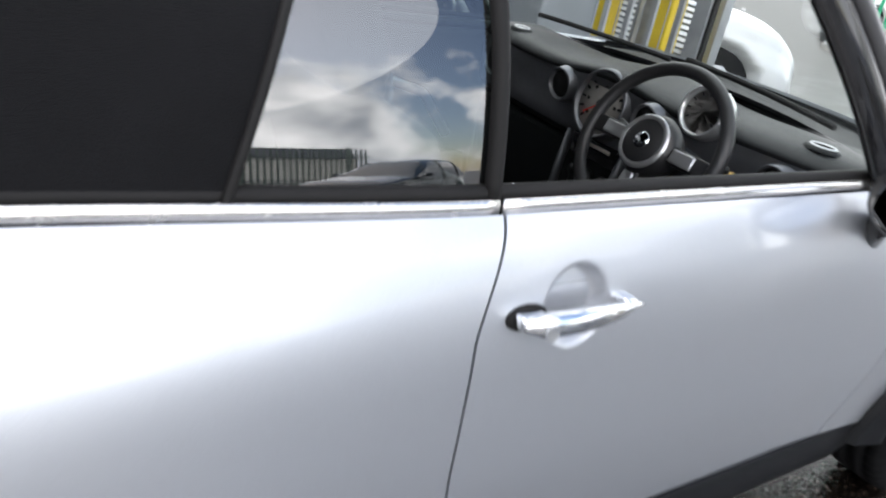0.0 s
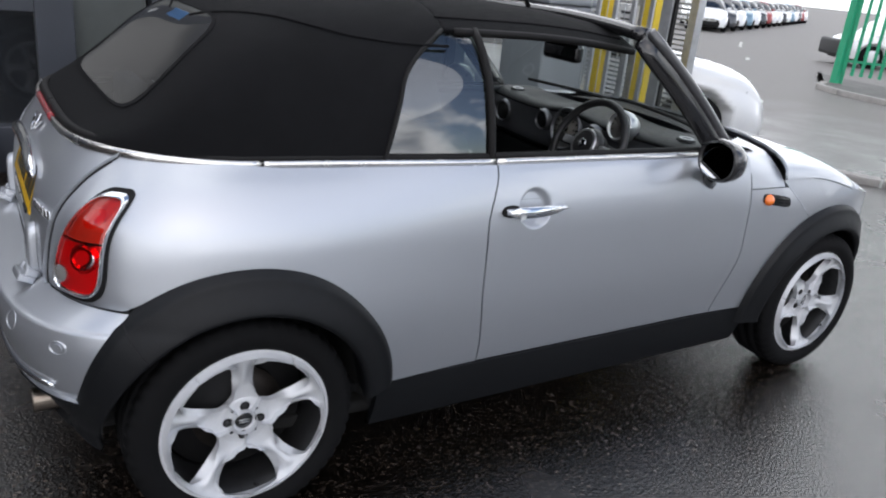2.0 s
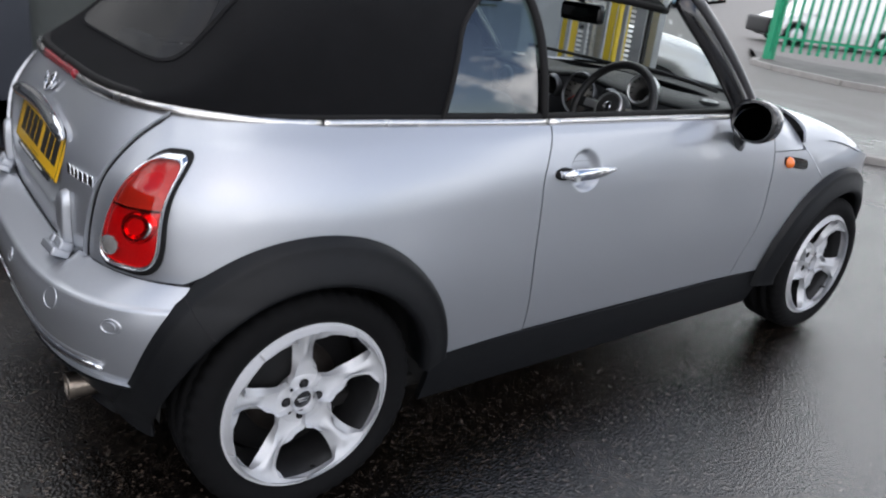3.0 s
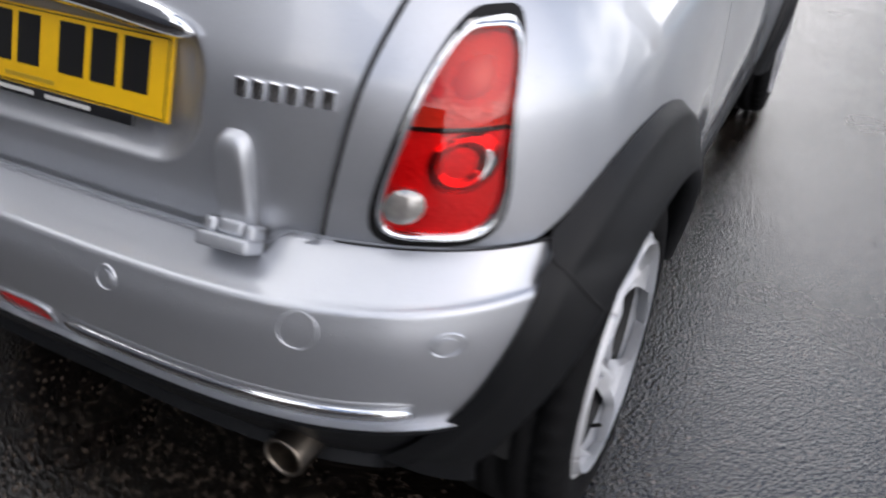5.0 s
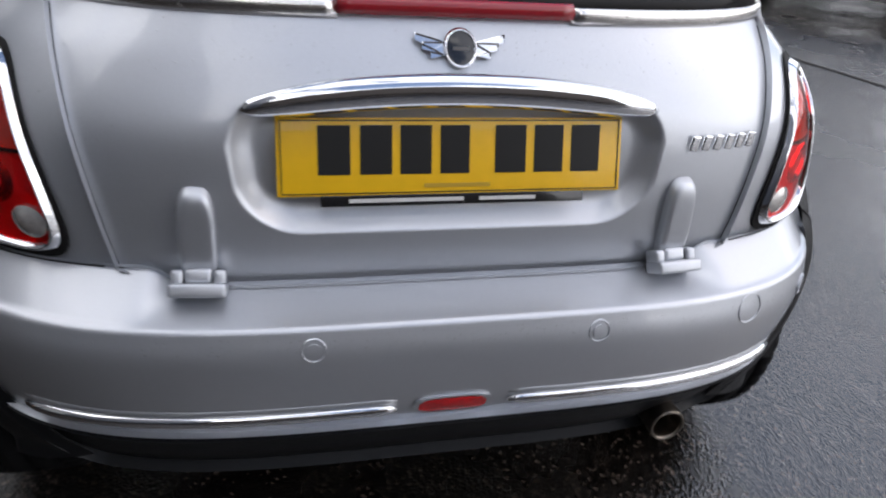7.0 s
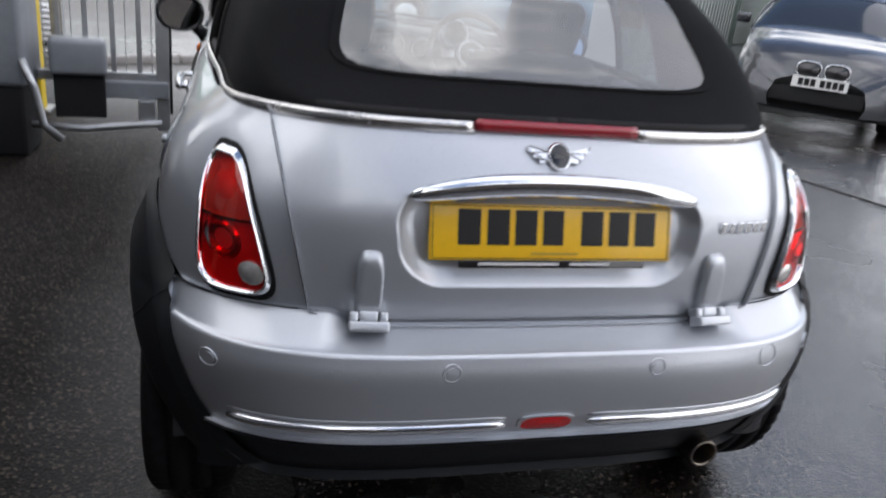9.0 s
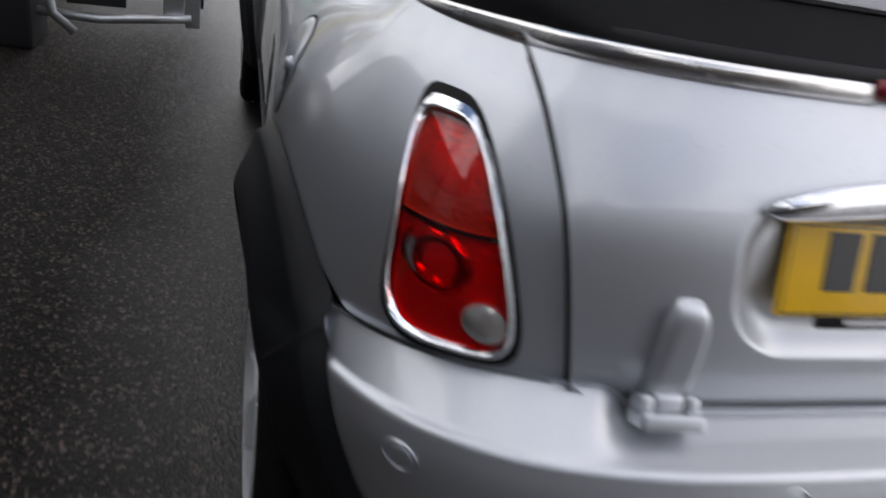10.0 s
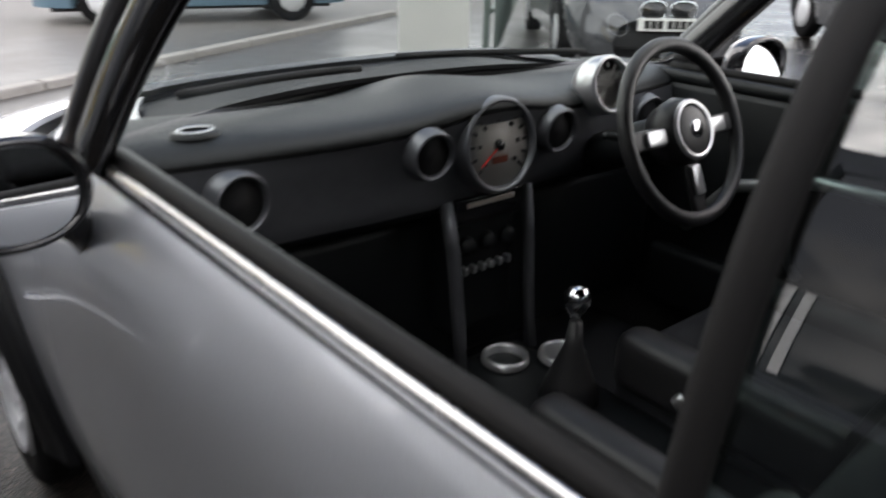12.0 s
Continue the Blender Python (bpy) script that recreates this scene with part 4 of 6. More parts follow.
# ---- side mirrors ----
def build_mirror(sgn):
    mr = new("side_mirror")
    mr.parent = car
    mr["label"] = "black oval door mirror on a stub arm"
    at = Matrix.Translation((0.842 * sgn, 1.60, 0.985)) @ Matrix.Rotation(radians(-7 * sgn), 4, "Z")

    def shell_fn(rho, a):
        c, s = squircle(1, a, 2.3)
        k = rho * math.pi / 2
        return Vector((0.092 * c * math.sin(k) ** 0.8, 0.085 * math.cos(k) ** 0.9, 0.072 * s * math.sin(k) ** 0.8))
    part("housing", moved(disc(shell_fn, 14, 44), at), GLOSS_BLACK, mr)
    part("cap_band", moved(disc(lambda rho, a: shell_fn(rho, a) * 1.012, 6, 44, 0.55), at), mat("mirror_band", (0.05, 0.05, 0.055), 0.15, 0.4, coat=1.0), mr)

    def rimfn(rho, a):
        c, s = squircle(rho, a, 2.3)
        return Vector((0.092 * c, -0.010 * math.sin(math.pi * (rho - 0.82) / 0.18), 0.072 * s))
    part("rim", moved(disc(rimfn, 6, 44, 0.82, lip=0.006), at), GLOSS_BLACK, mr)

    def glassfn(rho, a):
        c, s = squircle(rho, a, 2.3)
        return Vector((0.078 * c, 0.004, 0.060 * s))
    part("mirror_glass", moved(disc(glassfn, 4, 40), at @ Matrix.Rotation(radians(-18 if sgn > 0 else -9), 4, "X")), MIRROR, mr)
    part("arm", tube([(0.722 * sgn, 1.712, 0.868), (0.738 * sgn, 1.705, 0.878), (0.765 * sgn, 1.675, 0.908), (0.805 * sgn, 1.635, 0.945)], [0.030, 0.036, 0.026, 0.022], 14, flat=0.9), GLOSS_BLACK, mr)


build_mirror(1)
build_mirror(-1)


# ---- glazing, pillars and roof edges ----
def glass_half(t):
    return lerp(0.446, 0.370, t)


def on_top(x, y, out=0.0):
    """The soft top's surface over the plan point x, y."""
    lo, hi = 0.0, math.pi / 2
    ax = abs(x)
    for _ in range(22):
        mid = (lo + hi) / 2
        if top_pt(y, mid, out).x > ax:
            lo = mid
        else:
            hi = mid
    p = top_pt(y, lo, out)
    return Vector((x, p.y, p.z))


GY0, GY1 = -0.226, 0.058


def rear_glass_fn(scale, out):
    def f(rho, a):
        u, v = squircle(rho * scale, a, 5.5)
        t = (v + 1) / 2
        return on_top(u * glass_half(t), lerp(GY0, GY1, t), out)
    return f


rear_glass = part("rear_window", disc(rear_glass_fn(1.0, 0.002), 12, 72), REAR_GLASS, top, "heated glass rear window")
rear_glass.visible_shadow = False
part("window_frame", disc(rear_glass_fn(1.03, 0.004), 4, 72, 0.955, lip=0.005), FABRIC, rear_glass)
part("window_sticker", grid(lambda s, t: on_top(lerp(-0.085, 0.085, s), lerp(0.008, 0.040, t), -0.004), 8, 3), STICKER, rear_glass, "bright blue sticker")


def side_glass(s, t):
    a = t * A_RAIL * 1.02
    y = 0.5
    for _ in range(4):
        y = quarter_edge(top_pt(y, a).z)
    return top_pt(lerp(min(0.70, y) - 0.008, 0.766, s), a, -0.010)


qg_r, qg_l = both("quarter_window", grid(side_glass, 16, 24), GLASS, car, "side window glass mirroring the sky")
qg_r.visible_shadow = qg_l.visible_shadow = False
post_pts = [top_pt(0.768 + 0.004 * k / 12, A_RAIL * 1.02 * k / 12, -0.004) for k in range(13)]
both("window_post", tube(post_pts, 0.0125, 10, flat=1.0, up=(0, 1, 0)), RUBBER, car, "black rubber window post")
both("roof_rail", tube([top_pt(lerp(0.70, 1.43, k / 20), A_RAIL, -0.006) for k in range(21)], 0.012, 8), RUBBER, car)
edge_pts = [side_glass(0, k / 20) + Vector((0.012, 0, 0)) for k in range(21)]
both("canvas_edge", tube(edge_pts, 0.007, 8, up=(0, 1, 0)), RUBBER, top)

pil_a, pil_b = Vector((0.715, 1.775, 0.955)), Vector((0.640, 1.345, 1.345))
both("windscreen_pillar", tube([pil_a.lerp(pil_b, k / 8) + Vector((0.010 * math.sin(math.pi * k / 8), 0, 0.012 * math.sin(math.pi * k / 8))) for k in range(9)], [0.044, 0.043, 0.042, 0.041, 0.040, 0.039, 0.038, 0.036, 0.030], 14, flat=0.55, up=(0, 0.7, 0.7)), GLOSS_BLACK, car, "black windscreen pillar")
both("pillar_outer", tube([pil_a.lerp(pil_b, k / 8) + Vector((0.012 + 0.010 * math.sin(math.pi * k / 8), 0.028, 0.030 + 0.012 * math.sin(math.pi * k / 8))) for k in range(9)], 0.017, 10, flat=0.9), mat("grey_pillar", (0.10, 0.10, 0.105), 0.3, 0.4, coat=0.5), car)


def screen(s, t):
    a = lerp(-1, 1, s)
    lo = Vector((0.70 * a, 1.995 - 0.21 * a * a, 0.985))
    hi = Vector((0.625 * a, 1.455 - 0.075 * a * a, 1.382 - 0.02 * a * a))
    return lo.lerp(hi, t)


ws = part("windscreen", grid(screen, 24, 10), SCREEN_GLASS, car, "clear raked windscreen")
ws.visible_shadow = False
part("windscreen_header", tube([screen(k / 24, 1.0) + Vector((0, -0.01, 0)) for k in range(25)], 0.024, 10, flat=1.3), GLOSS_BLACK, car)
both("header_tip", moved(box(0.035, 0.06, 0.03, (0, 0, 0), 0.012, seg=3), Matrix.Translation((0.622, 1.405, 1.362)) @ Matrix.Rotation(radians(-25), 4, "X")), mat("grey_tip", (0.22, 0.22, 0.23), 0.35, 0.4), car)
part("cowl", tube([screen(k / 24, 0.0) + Vector((0, 0.012, -0.018)) for k in range(25)], 0.014, 10), PLASTIC, car)
for x0, x1 in ((0.50, -0.02), (-0.10, -0.55)):
    part("wiper", tube([screen((lerp(x0, x1, k / 10) + 0.7) / 1.4, lerp(0.05, 0.10, k / 10)) + Vector((0, 0.012, 0.008)) for k in range(11)], 0.008, 6), RUBBER, car)
part("aerial", tube([(0.0, 1.36, 1.395), (0.0, 1.30, 1.47), (0.0, 1.24, 1.55)], [0.010, 0.004, 0.003], 8), RUBBER, car)
inner_mirror = part("interior_mirror", box(0.21, 0.045, 0.075, (0.10, 1.48, 1.245), 0.022, seg=4), GLOSS_BLACK, car, "black interior rear-view mirror")
part("mirror_stalk", tube([(0.08, 1.49, 1.27), (0.04, 1.50, 1.37)], 0.014, 8), PLASTIC, inner_mirror)

# seams and creases of the canvas
seam_x = spline((0.02, 0.10), (0.097, 0.308), (0.193, 0.43), (0.309, 0.503), (0.45, 0.545), (0.60, 0.566), (0.66, 0.57))
both("canvas_seam", tube([on_top(seam_x(lerp(0.03, 0.655, k / 30)), lerp(0.03, 0.655, k / 30), 0.001) for k in range(31)], 0.0045, 6), FABRIC, top)
both("canvas_seam", tube([top_pt(lerp(0.655, 1.40, k / 16), radians(47), 0.001) for k in range(17)], 0.0035, 6), FABRIC, top)


# rain drops on the tail and flanks
def drops():
    rng = random.Random(4)
    bm = bmesh.new()
    for _ in range(520):
        k = rng.random()
        if k < 0.35:
            x, z = rng.uniform(-0.46, 0.46), rng.uniform(0.93, 0.99)
            p = rear_at(x, z, tail_d, 0.0)
            nrm = Vector((0, -0.8, 0.6))
        elif k < 0.6:
            x, z = rng.choice((-1, 1)) * rng.uniform(0.45, 0.70), rng.uniform(0.66, 0.97)
            p = rear_at(x, z, tail_d, 0.0)
            nrm = Vector((x, -0.7, 0.2)).normalized()
        else:
            x, z = rng.uniform(-0.62, 0.62), rng.uniform(0.575, 0.597)
            p = rear_at(x, z, bump_d, 0.0)
            nrm = Vector((x * 0.6, -0.9, 0.1)).normalized()
        r = rng.uniform(0.0006, 0.0015)
        side = nrm.orthogonal().normalized()
        top_v = nrm.cross(side)
        rim = [bm.verts.new(p + (side * math.cos(a) + top_v * math.sin(a)) * r) for a in [2 * math.pi * i / 6 for i in range(6)]]
        tip = bm.verts.new(p + nrm * r * 0.7)
        for i in range(6):
            bm.faces.new((rim[i], rim[(i + 1) % 6], tip))
    return bm


wet = part("rain_drops", drops(), mat("rain_water", (0.60, 0.62, 0.65), 0.08, 0.3, coat=1.0), car)
wet["kind"] = "stuff"
# ---- interior ----
def dash_line(t):
    """Cross-section of the dashboard: (y, z) from the windscreen over the top and down the face."""
    pts = ((1.95, 0.962), (1.86, 0.978), (1.77, 0.982), (1.69, 0.976), (1.655, 0.955), (1.665, 0.925), (1.675, 0.87), (1.68, 0.80), (1.71, 0.765), (1.78, 0.74))
    u = t * (len(pts) - 1)
    i = min(int(u), len(pts) - 2)
    k = u - i
    p0, p1 = pts[i], pts[i + 1]
    a = pts[max(0, i - 1)]
    b = pts[min(len(pts) - 1, i + 2)]

    def cr(j):
        return 0.5 * (2 * p0[j] + (p1[j] - a[j]) * k + (2 * a[j] - 5 * p0[j] + 4 * p1[j] - b[j]) * k * k + (3 * p0[j] - a[j] - 3 * p1[j] + b[j]) * k**3)
    return cr(0), cr(1)


def dash_fn(t0, t1, out=0.0):
    def f(s, t):
        x = lerp(-0.665, 0.665, s)
        y, z = dash_line(lerp(t0, t1, t))
        # hood over the centre dial and over the driver's pod
        hood = math.exp(-(x / 0.16) ** 2) * 0.030 * math.exp(-((z - 0.955) / 0.05) ** 2)
        z += hood
        y -= 0.02 * math.exp(-(x / 0.17) ** 2) * step(1.72, 1.6, y)
        y += 0.16 * (x / 0.665) ** 2 * step(0.9, 0.99, z) * 0.25 + 0.05 * abs(x / 0.665) ** 2
        return Vector((x, y - out, z))
    return f


dash = part("dashboard", grid(dash_fn(0.0, 0.47), 60, 26, flip=True), PLASTIC, car, "black moulded dashboard top")
part("dash_trim", grid(dash_fn(0.50, 0.80, 0.004), 60, 14, flip=True), DASH_SILVER, dash, "dark silver dashboard panel")
part("dash_lower", grid(dash_fn(0.80, 1.0), 30, 8, flip=True), PLASTIC, dash)
part("dash_gap", grid(dash_fn(0.46, 0.51, -0.004), 60, 3, flip=True), DARK, dash)
part("knee_panel", box(1.30, 0.04, 0.36, (0, 1.76, 0.57), 0.02), PLASTIC, dash)


def vent(x, y, z, r, yaw=0.0, pitch=0.0):
    m = Matrix.Translation((x, y, z)) @ Matrix.Rotation(radians(yaw), 4, "Z") @ Matrix.Rotation(radians(pitch), 4, "X")
    v = part("air_vent", moved(lathe([(r * 0.80, 0.0), (r * 0.86, -0.014), (r * 0.94, -0.018), (r, -0.012), (r * 1.12, 0.02)], "y", 36, caps=False), m), DASH_SILVER, dash, "round air vent with a silver ring")
    part("vent_bowl", moved(lathe([(0.0, 0.03), (r * 0.6, 0.026), (r * 0.82, -0.004)], "y", 32), m), DARK, v)
    for j in (-0.4, 0.0, 0.4):
        part("vent_slat", moved(box(r * 1.4, 0.012, 0.003, (0, 0.006, r * j)), m), PLASTIC, v)
    return v


vent(-0.520, 1.688, 0.882, 0.052, 8, 0)
vent(-0.165, 1.648, 0.912, 0.046, 0, 4)
vent(0.165, 1.648, 0.912, 0.046, 0, 4)
vent(0.520, 1.688, 0.882, 0.052, -8, 0)

dial_m = Matrix.Translation((0.0, 1.648, 0.905)) @ Matrix.Rotation(radians(-8), 4, "X")
dial = part("speedometer", moved(lathe([(0.080, 0.0), (0.083, -0.014), (0.088, -0.017), (0.093, -0.010), (0.097, 0.03)], "y", 48, caps=False), dial_m), DASH_SILVER, dash, "large round centre speedometer with a silver ring")
part("dial_face", moved(lathe([(0.0, -0.002), (0.081, -0.002), (0.081, 0.01), (0.0, 0.01)], "y", 40), dial_m), mat("dial_cream", (0.30, 0.285, 0.265), 0.5), dial, "pale dial face")
for k in range(13):
    a = radians(-130 + 260 * k / 12)
    part("dial_mark", moved(box(0.006, 0.002, 0.013, (0, -0.004, 0.068)), dial_m @ Matrix.Rotation(a, 4, "Y")), INK, dial, smooth=False)
    if k % 2 == 0:
        part("dial_figure", moved(box(0.008, 0.002, 0.008, (0, -0.004, 0.050)), dial_m @ Matrix.Rotation(a, 4, "Y")), INK, dial, smooth=False)
part("dial_needle", moved(box(0.003, 0.002, 0.062, (0, -0.007, 0.030)), dial_m @ Matrix.Rotation(radians(-125), 4, "Y")), mat("needle_red", (0.7, 0.03, 0.02), 0.4), dial, smooth=False)
part("dial_boss", moved(lathe([(0.0, -0.012), (0.010, -0.011), (0.012, -0.002)], "y", 20), dial_m), GLOSS_BLACK, dial)
part("dial_display", moved(box(0.038, 0.002, 0.013, (0, -0.004, -0.028)), dial_m), mat("dial_lcd", (0.14, 0.03, 0.015), 0.3), dial, smooth=False)

for sgn in (1, -1):
    tv = part("demister_vent", moved(lathe([(0.022, 0.0), (0.026, 0.004), (0.040, 0.003), (0.044, -0.004)], "z", 32, caps=False), Matrix.Translation((0.545 * sgn, 1.775, 0.982)) @ Matrix.Diagonal((1, 0.72, 1, 1))), PLASTIC, dash)
    part("vent_hole", moved(lathe([(0.0, 0.001), (0.024, 0.001)], "z", 24), Matrix.Translation((0.545 * sgn, 1.775, 0.983)) @ Matrix.Diagonal((1, 0.72, 1, 1))), DARK, tv)
    part("vent_ring", moved(lathe([(0.026, 0.003), (0.029, 0.006), (0.032, 0.003)], "z", 28, caps=False), Matrix.Translation((0.545 * sgn, 1.775, 0.984)) @ Matrix.Diagonal((1, 0.72, 1, 1))), SATIN, tv)
part("demister_slot", box(0.16, 0.022, 0.004, (0.0, 1.85, 0.985), 0.001), DARK, dash)

# centre stack and tunnel
stack = part("console_tower", box(0.18, 0.10, 0.34, (0, 1.725, 0.665), 0.02), PLASTIC, car, "black centre console stack")
for sx in (-0.108, 0.108):
    part("stack_bar", tube([(sx, 1.672, 0.80), (sx * 0.96, 1.650, 0.70), (sx * 0.92, 1.635, 0.56), (sx * 0.92, 1.62, 0.44)], 0.017, 10, flat=0.6), DASH_SILVER, stack, "dark silver console strut")
part("radio", box(0.18, 0.02, 0.055, (0, 1.672, 0.775), 0.004), GLOSS_BLACK, stack)
part("cd_slot", box(0.125, 0.004, 0.010, (0, 1.661, 0.788), 0.001), mat("pale_slot", (0.55, 0.5, 0.44), 0.35), stack)
for k in range(3):
    part("heater_knob", moved(lathe([(0.0, -0.018), (0.016, -0.018), (0.020, 0.0)], "y", 24), Matrix.Translation((-0.055 + 0.055 * k, 1.672, 0.70))), PLASTIC, stack)
for k in range(6):
    part("toggle_switch", box(0.010, 0.018, 0.016, (-0.06 + 0.024 * k, 1.667, 0.645), 0.002), SATIN, stack)
tunnel = part("tunnel", box(0.22, 1.15, 0.16, (0, 1.10, 0.36), 0.03), PLASTIC, car, "black centre tunnel")
part("gear_gaiter", moved(lathe([(0.06, 0.0), (0.045, 0.04), (0.018, 0.11), (0.012, 0.16)], "z", 20), Matrix.Translation((0.0, 1.415, 0.46))), LEATHER, tunnel)
part("gear_knob", moved(lathe([(0.0, 0.062), (0.016, 0.060), (0.026, 0.045), (0.027, 0.03), (0.018, 0.012), (0.012, 0.0)], "z", 28), Matrix.Translation((0.0, 1.417, 0.63))), CHROME, tunnel, "chrome gear knob")
for cx, cy in ((0.005, 1.600), (0.112, 1.535)):
    cup = part("cup_holder", moved(lathe([(0.040, -0.07), (0.040, 0.0), (0.044, 0.006), (0.050, 0.004), (0.052, -0.01)], "z", 32, caps=False), Matrix.Translation((cx, cy, 0.455))), SATIN, tunnel, "ringed cup holder")
    part("cup_bottom", moved(lathe([(0.0, -0.05), (0.040, -0.05)], "z", 24), Matrix.Translation((cx, cy, 0.455))), DARK, cup)
brake = part("handbrake", tube([(0.100, 1.235, 0.505), (0.112, 1.265, 0.520), (0.145, 1.335, 0.545)], [0.018, 0.017, 0.015], 12), LEATHER, tunnel, "black handbrake lever with chrome ends")
part("brake_button", tube([(0.143, 1.332, 0.5445), (0.153, 1.352, 0.552)], 0.014, 12), CHROME, brake)
part("brake_collar", tube([(0.094, 1.222, 0.500), (0.101, 1.238, 0.506)], 0.019, 12), SATIN, brake)

# steering wheel and pod
SW = Matrix.Translation((0.340, 1.465, 0.920)) @ Matrix.Rotation(radians(-24), 4, "X")
sw = new("steering_wheel")
sw.parent = car
sw["label"] = "black leather steering wheel with silver spokes"
part("rim", moved(tube([(0.178 * math.cos(a), 0, 0.178 * math.sin(a)) for a in [2 * math.pi * k / 56 for k in range(56)]], 0.0155, 12, closed=True, up=(0, 1, 0)), SW), LEATHER, sw)
part("boss", moved(lathe([(0.0, -0.030), (0.040, -0.028), (0.062, -0.016), (0.072, 0.01), (0.06, 0.05)], "y", 40), SW), LEATHER, sw)
part("boss_ring", moved(lathe([(0.050, -0.026), (0.056, -0.030), (0.062, -0.022)], "y", 40, caps=False), SW), SATIN, sw, "silver ring")
part("boss_emblem", moved(lathe([(0.0, -0.033), (0.018, -0.032), (0.020, -0.028)], "y", 24), SW), CHROME, sw)
for a, l in ((0, 0.165), (180, 0.165), (-90, 0.165)):
    part("spoke", moved(box(0.115, 0.014, 0.040, (0.112, 0.004, 0), 0.006), SW @ Matrix.Rotation(radians(-a), 4, "Y")), LEATHER, sw)
    part("spoke_trim", moved(box(0.060, 0.006, 0.030, (0.100, -0.008, 0), 0.004), SW @ Matrix.Rotation(radians(-a), 4, "Y")), SATIN, sw)
part("column", moved(tube([(0, 0.03, 0), (0, 0.30, 0)], 0.045, 16), SW), PLASTIC, sw)
part("stalk", moved(tube([(0.05, 0.07, 0.0), (0.16, 0.065, 0.03)], 0.008, 8), SW), PLASTIC, sw)
part("stalk", moved(tube([(-0.05, 0.07, 0.0), (-0.16, 0.065, 0.03)], 0.008, 8), SW), PLASTIC, sw)
pod_m = Matrix.Translation((0.315, 1.655, 0.985)) @ Matrix.Rotation(radians(-14), 4, "X")
pod = part("rev_counter", moved(lathe([(0.050, -0.002), (0.053, -0.020), (0.058, -0.022), (0.063, -0.012), (0.063, 0.02), (0.052, 0.05), (0.0, 0.06)], "y", 40, caps=False), pod_m), SATIN, car, "silver round rev counter pod")
part("pod_face", moved(lathe([(0.0, -0.008), (0.054, -0.008)], "y", 36), pod_m), mat("pod_cream", (0.42, 0.41, 0.39), 0.5), pod, "pale dial face")
for k in range(9):
    part("pod_mark", moved(box(0.004, 0.002, 0.010, (0, -0.010, 0.042)), pod_m @ Matrix.Rotation(radians(-120 + 30 * k), 4, "Y")), INK, pod, smooth=False)
part("column_knob", moved(lathe([(0.0, -0.02), (0.011, -0.018), (0.012, 0.0)], "y", 16), Matrix.Translation((0.455, 1.625, 0.885))), mat("brass_knob", (0.55, 0.36, 0.10), 0.3, 0.6), dash)


# seats, door cards, rear bench
def build_seat(x):
    seat = new("seat")
    seat.parent = car
    seat["label"] = "black fabric front seat"
    part("cushion", box(0.47, 0.50, 0.17, (x, 1.08, 0.42), 0.06, seg=4), SEAT, seat)
    for o in (-0.21, 0.21):
        part("cushion_bolster", box(0.09, 0.46, 0.13, (x + o, 1.09, 0.485), 0.044, seg=5), LEATHER, seat)
    lean = Matrix.Rotation(radians(20), 3, "X")
    part("backrest", box(0.46, 0.13, 0.58, (x, 0.72, 0.72), 0.055, turn=lean, seg=4), SEAT, seat)
    for o in (-0.20, 0.20):
        part("back_bolster", box(0.08, 0.13, 0.46, (x + o, 0.755, 0.70), 0.035, turn=lean, seg=3), LEATHER, seat)
    part("headrest", box(0.25, 0.09, 0.17, (x, 0.59, 1.10), 0.04, turn=lean, seg=4), SEAT, seat)
    part("plinth", box(0.36, 0.42, 0.18, (x, 1.06, 0.28), 0.02), DARK, seat)
    return seat


build_seat(0.345).matrix_basis = pose(0, 0.08, 0.03)
build_seat(-0.345).matrix_basis = pose(0, 0.05, 0.0)
bench = part("rear_bench", box(1.05, 0.40, 0.16, (0, 0.22, 0.50), 0.05, seg=3), SEAT, car, "black rear bench seat")
part("bench_back", box(1.05, 0.14, 0.44, (0, 0.0, 0.74), 0.05, turn=Matrix.Rotation(radians(15), 3, "X"), seg=3), SEAT, bench)
for o in (-0.28, 0.28):
    part("bench_headrest", box(0.24, 0.08, 0.13, (o, -0.075, 1.00), 0.035, seg=3), SEAT, bench)
part("parcel_shelf", box(1.04, 0.22, 0.03, (0, -0.19, 0.945), 0.01), PLASTIC, car)
part("carpet", box(1.26, 1.9, 0.03, (0, 0.95, 0.25), 0.005), SEAT, car)
for sgn, dr in ((1, door_r), (-1, door_l)):
    card = part("door_card", box(0.045, 1.05, 0.58, (0.672 * sgn, 1.32, 0.66), 0.018), PLASTIC, dr, "black inner door panel with silver trim")
    part("card_top", box(0.05, 1.06, 0.03, (0.676 * sgn, 1.30, 0.962), 0.012), PLASTIC, card)
    arm = [(0.640 * sgn, 1.62, 0.60), (0.625 * sgn, 1.50, 0.74), (0.625 * sgn, 1.30, 0.80), (0.635 * sgn, 1.05, 0.80), (0.640 * sgn, 0.88, 0.70)]
    part("card_ring", tube(arm, 0.016, 10), SATIN, card, "curved silver door trim")
    part("pull_handle", tube([(0.625 * sgn, 1.36, 0.80), (0.600 * sgn, 1.36, 0.74), (0.600 * sgn, 1.33, 0.62), (0.63 * sgn, 1.31, 0.57)], 0.013, 10), DASH_SILVER, card)
    part("lower_bin", box(0.05, 0.8, 0.16, (0.63 * sgn, 1.3, 0.46), 0.02), PLASTIC, card)
    both_side = box(0.05, 0.62, 0.40, (0.635 * sgn, 0.36, 0.78), 0.02)
    part("rear_side_panel", both_side, PLASTIC, car)
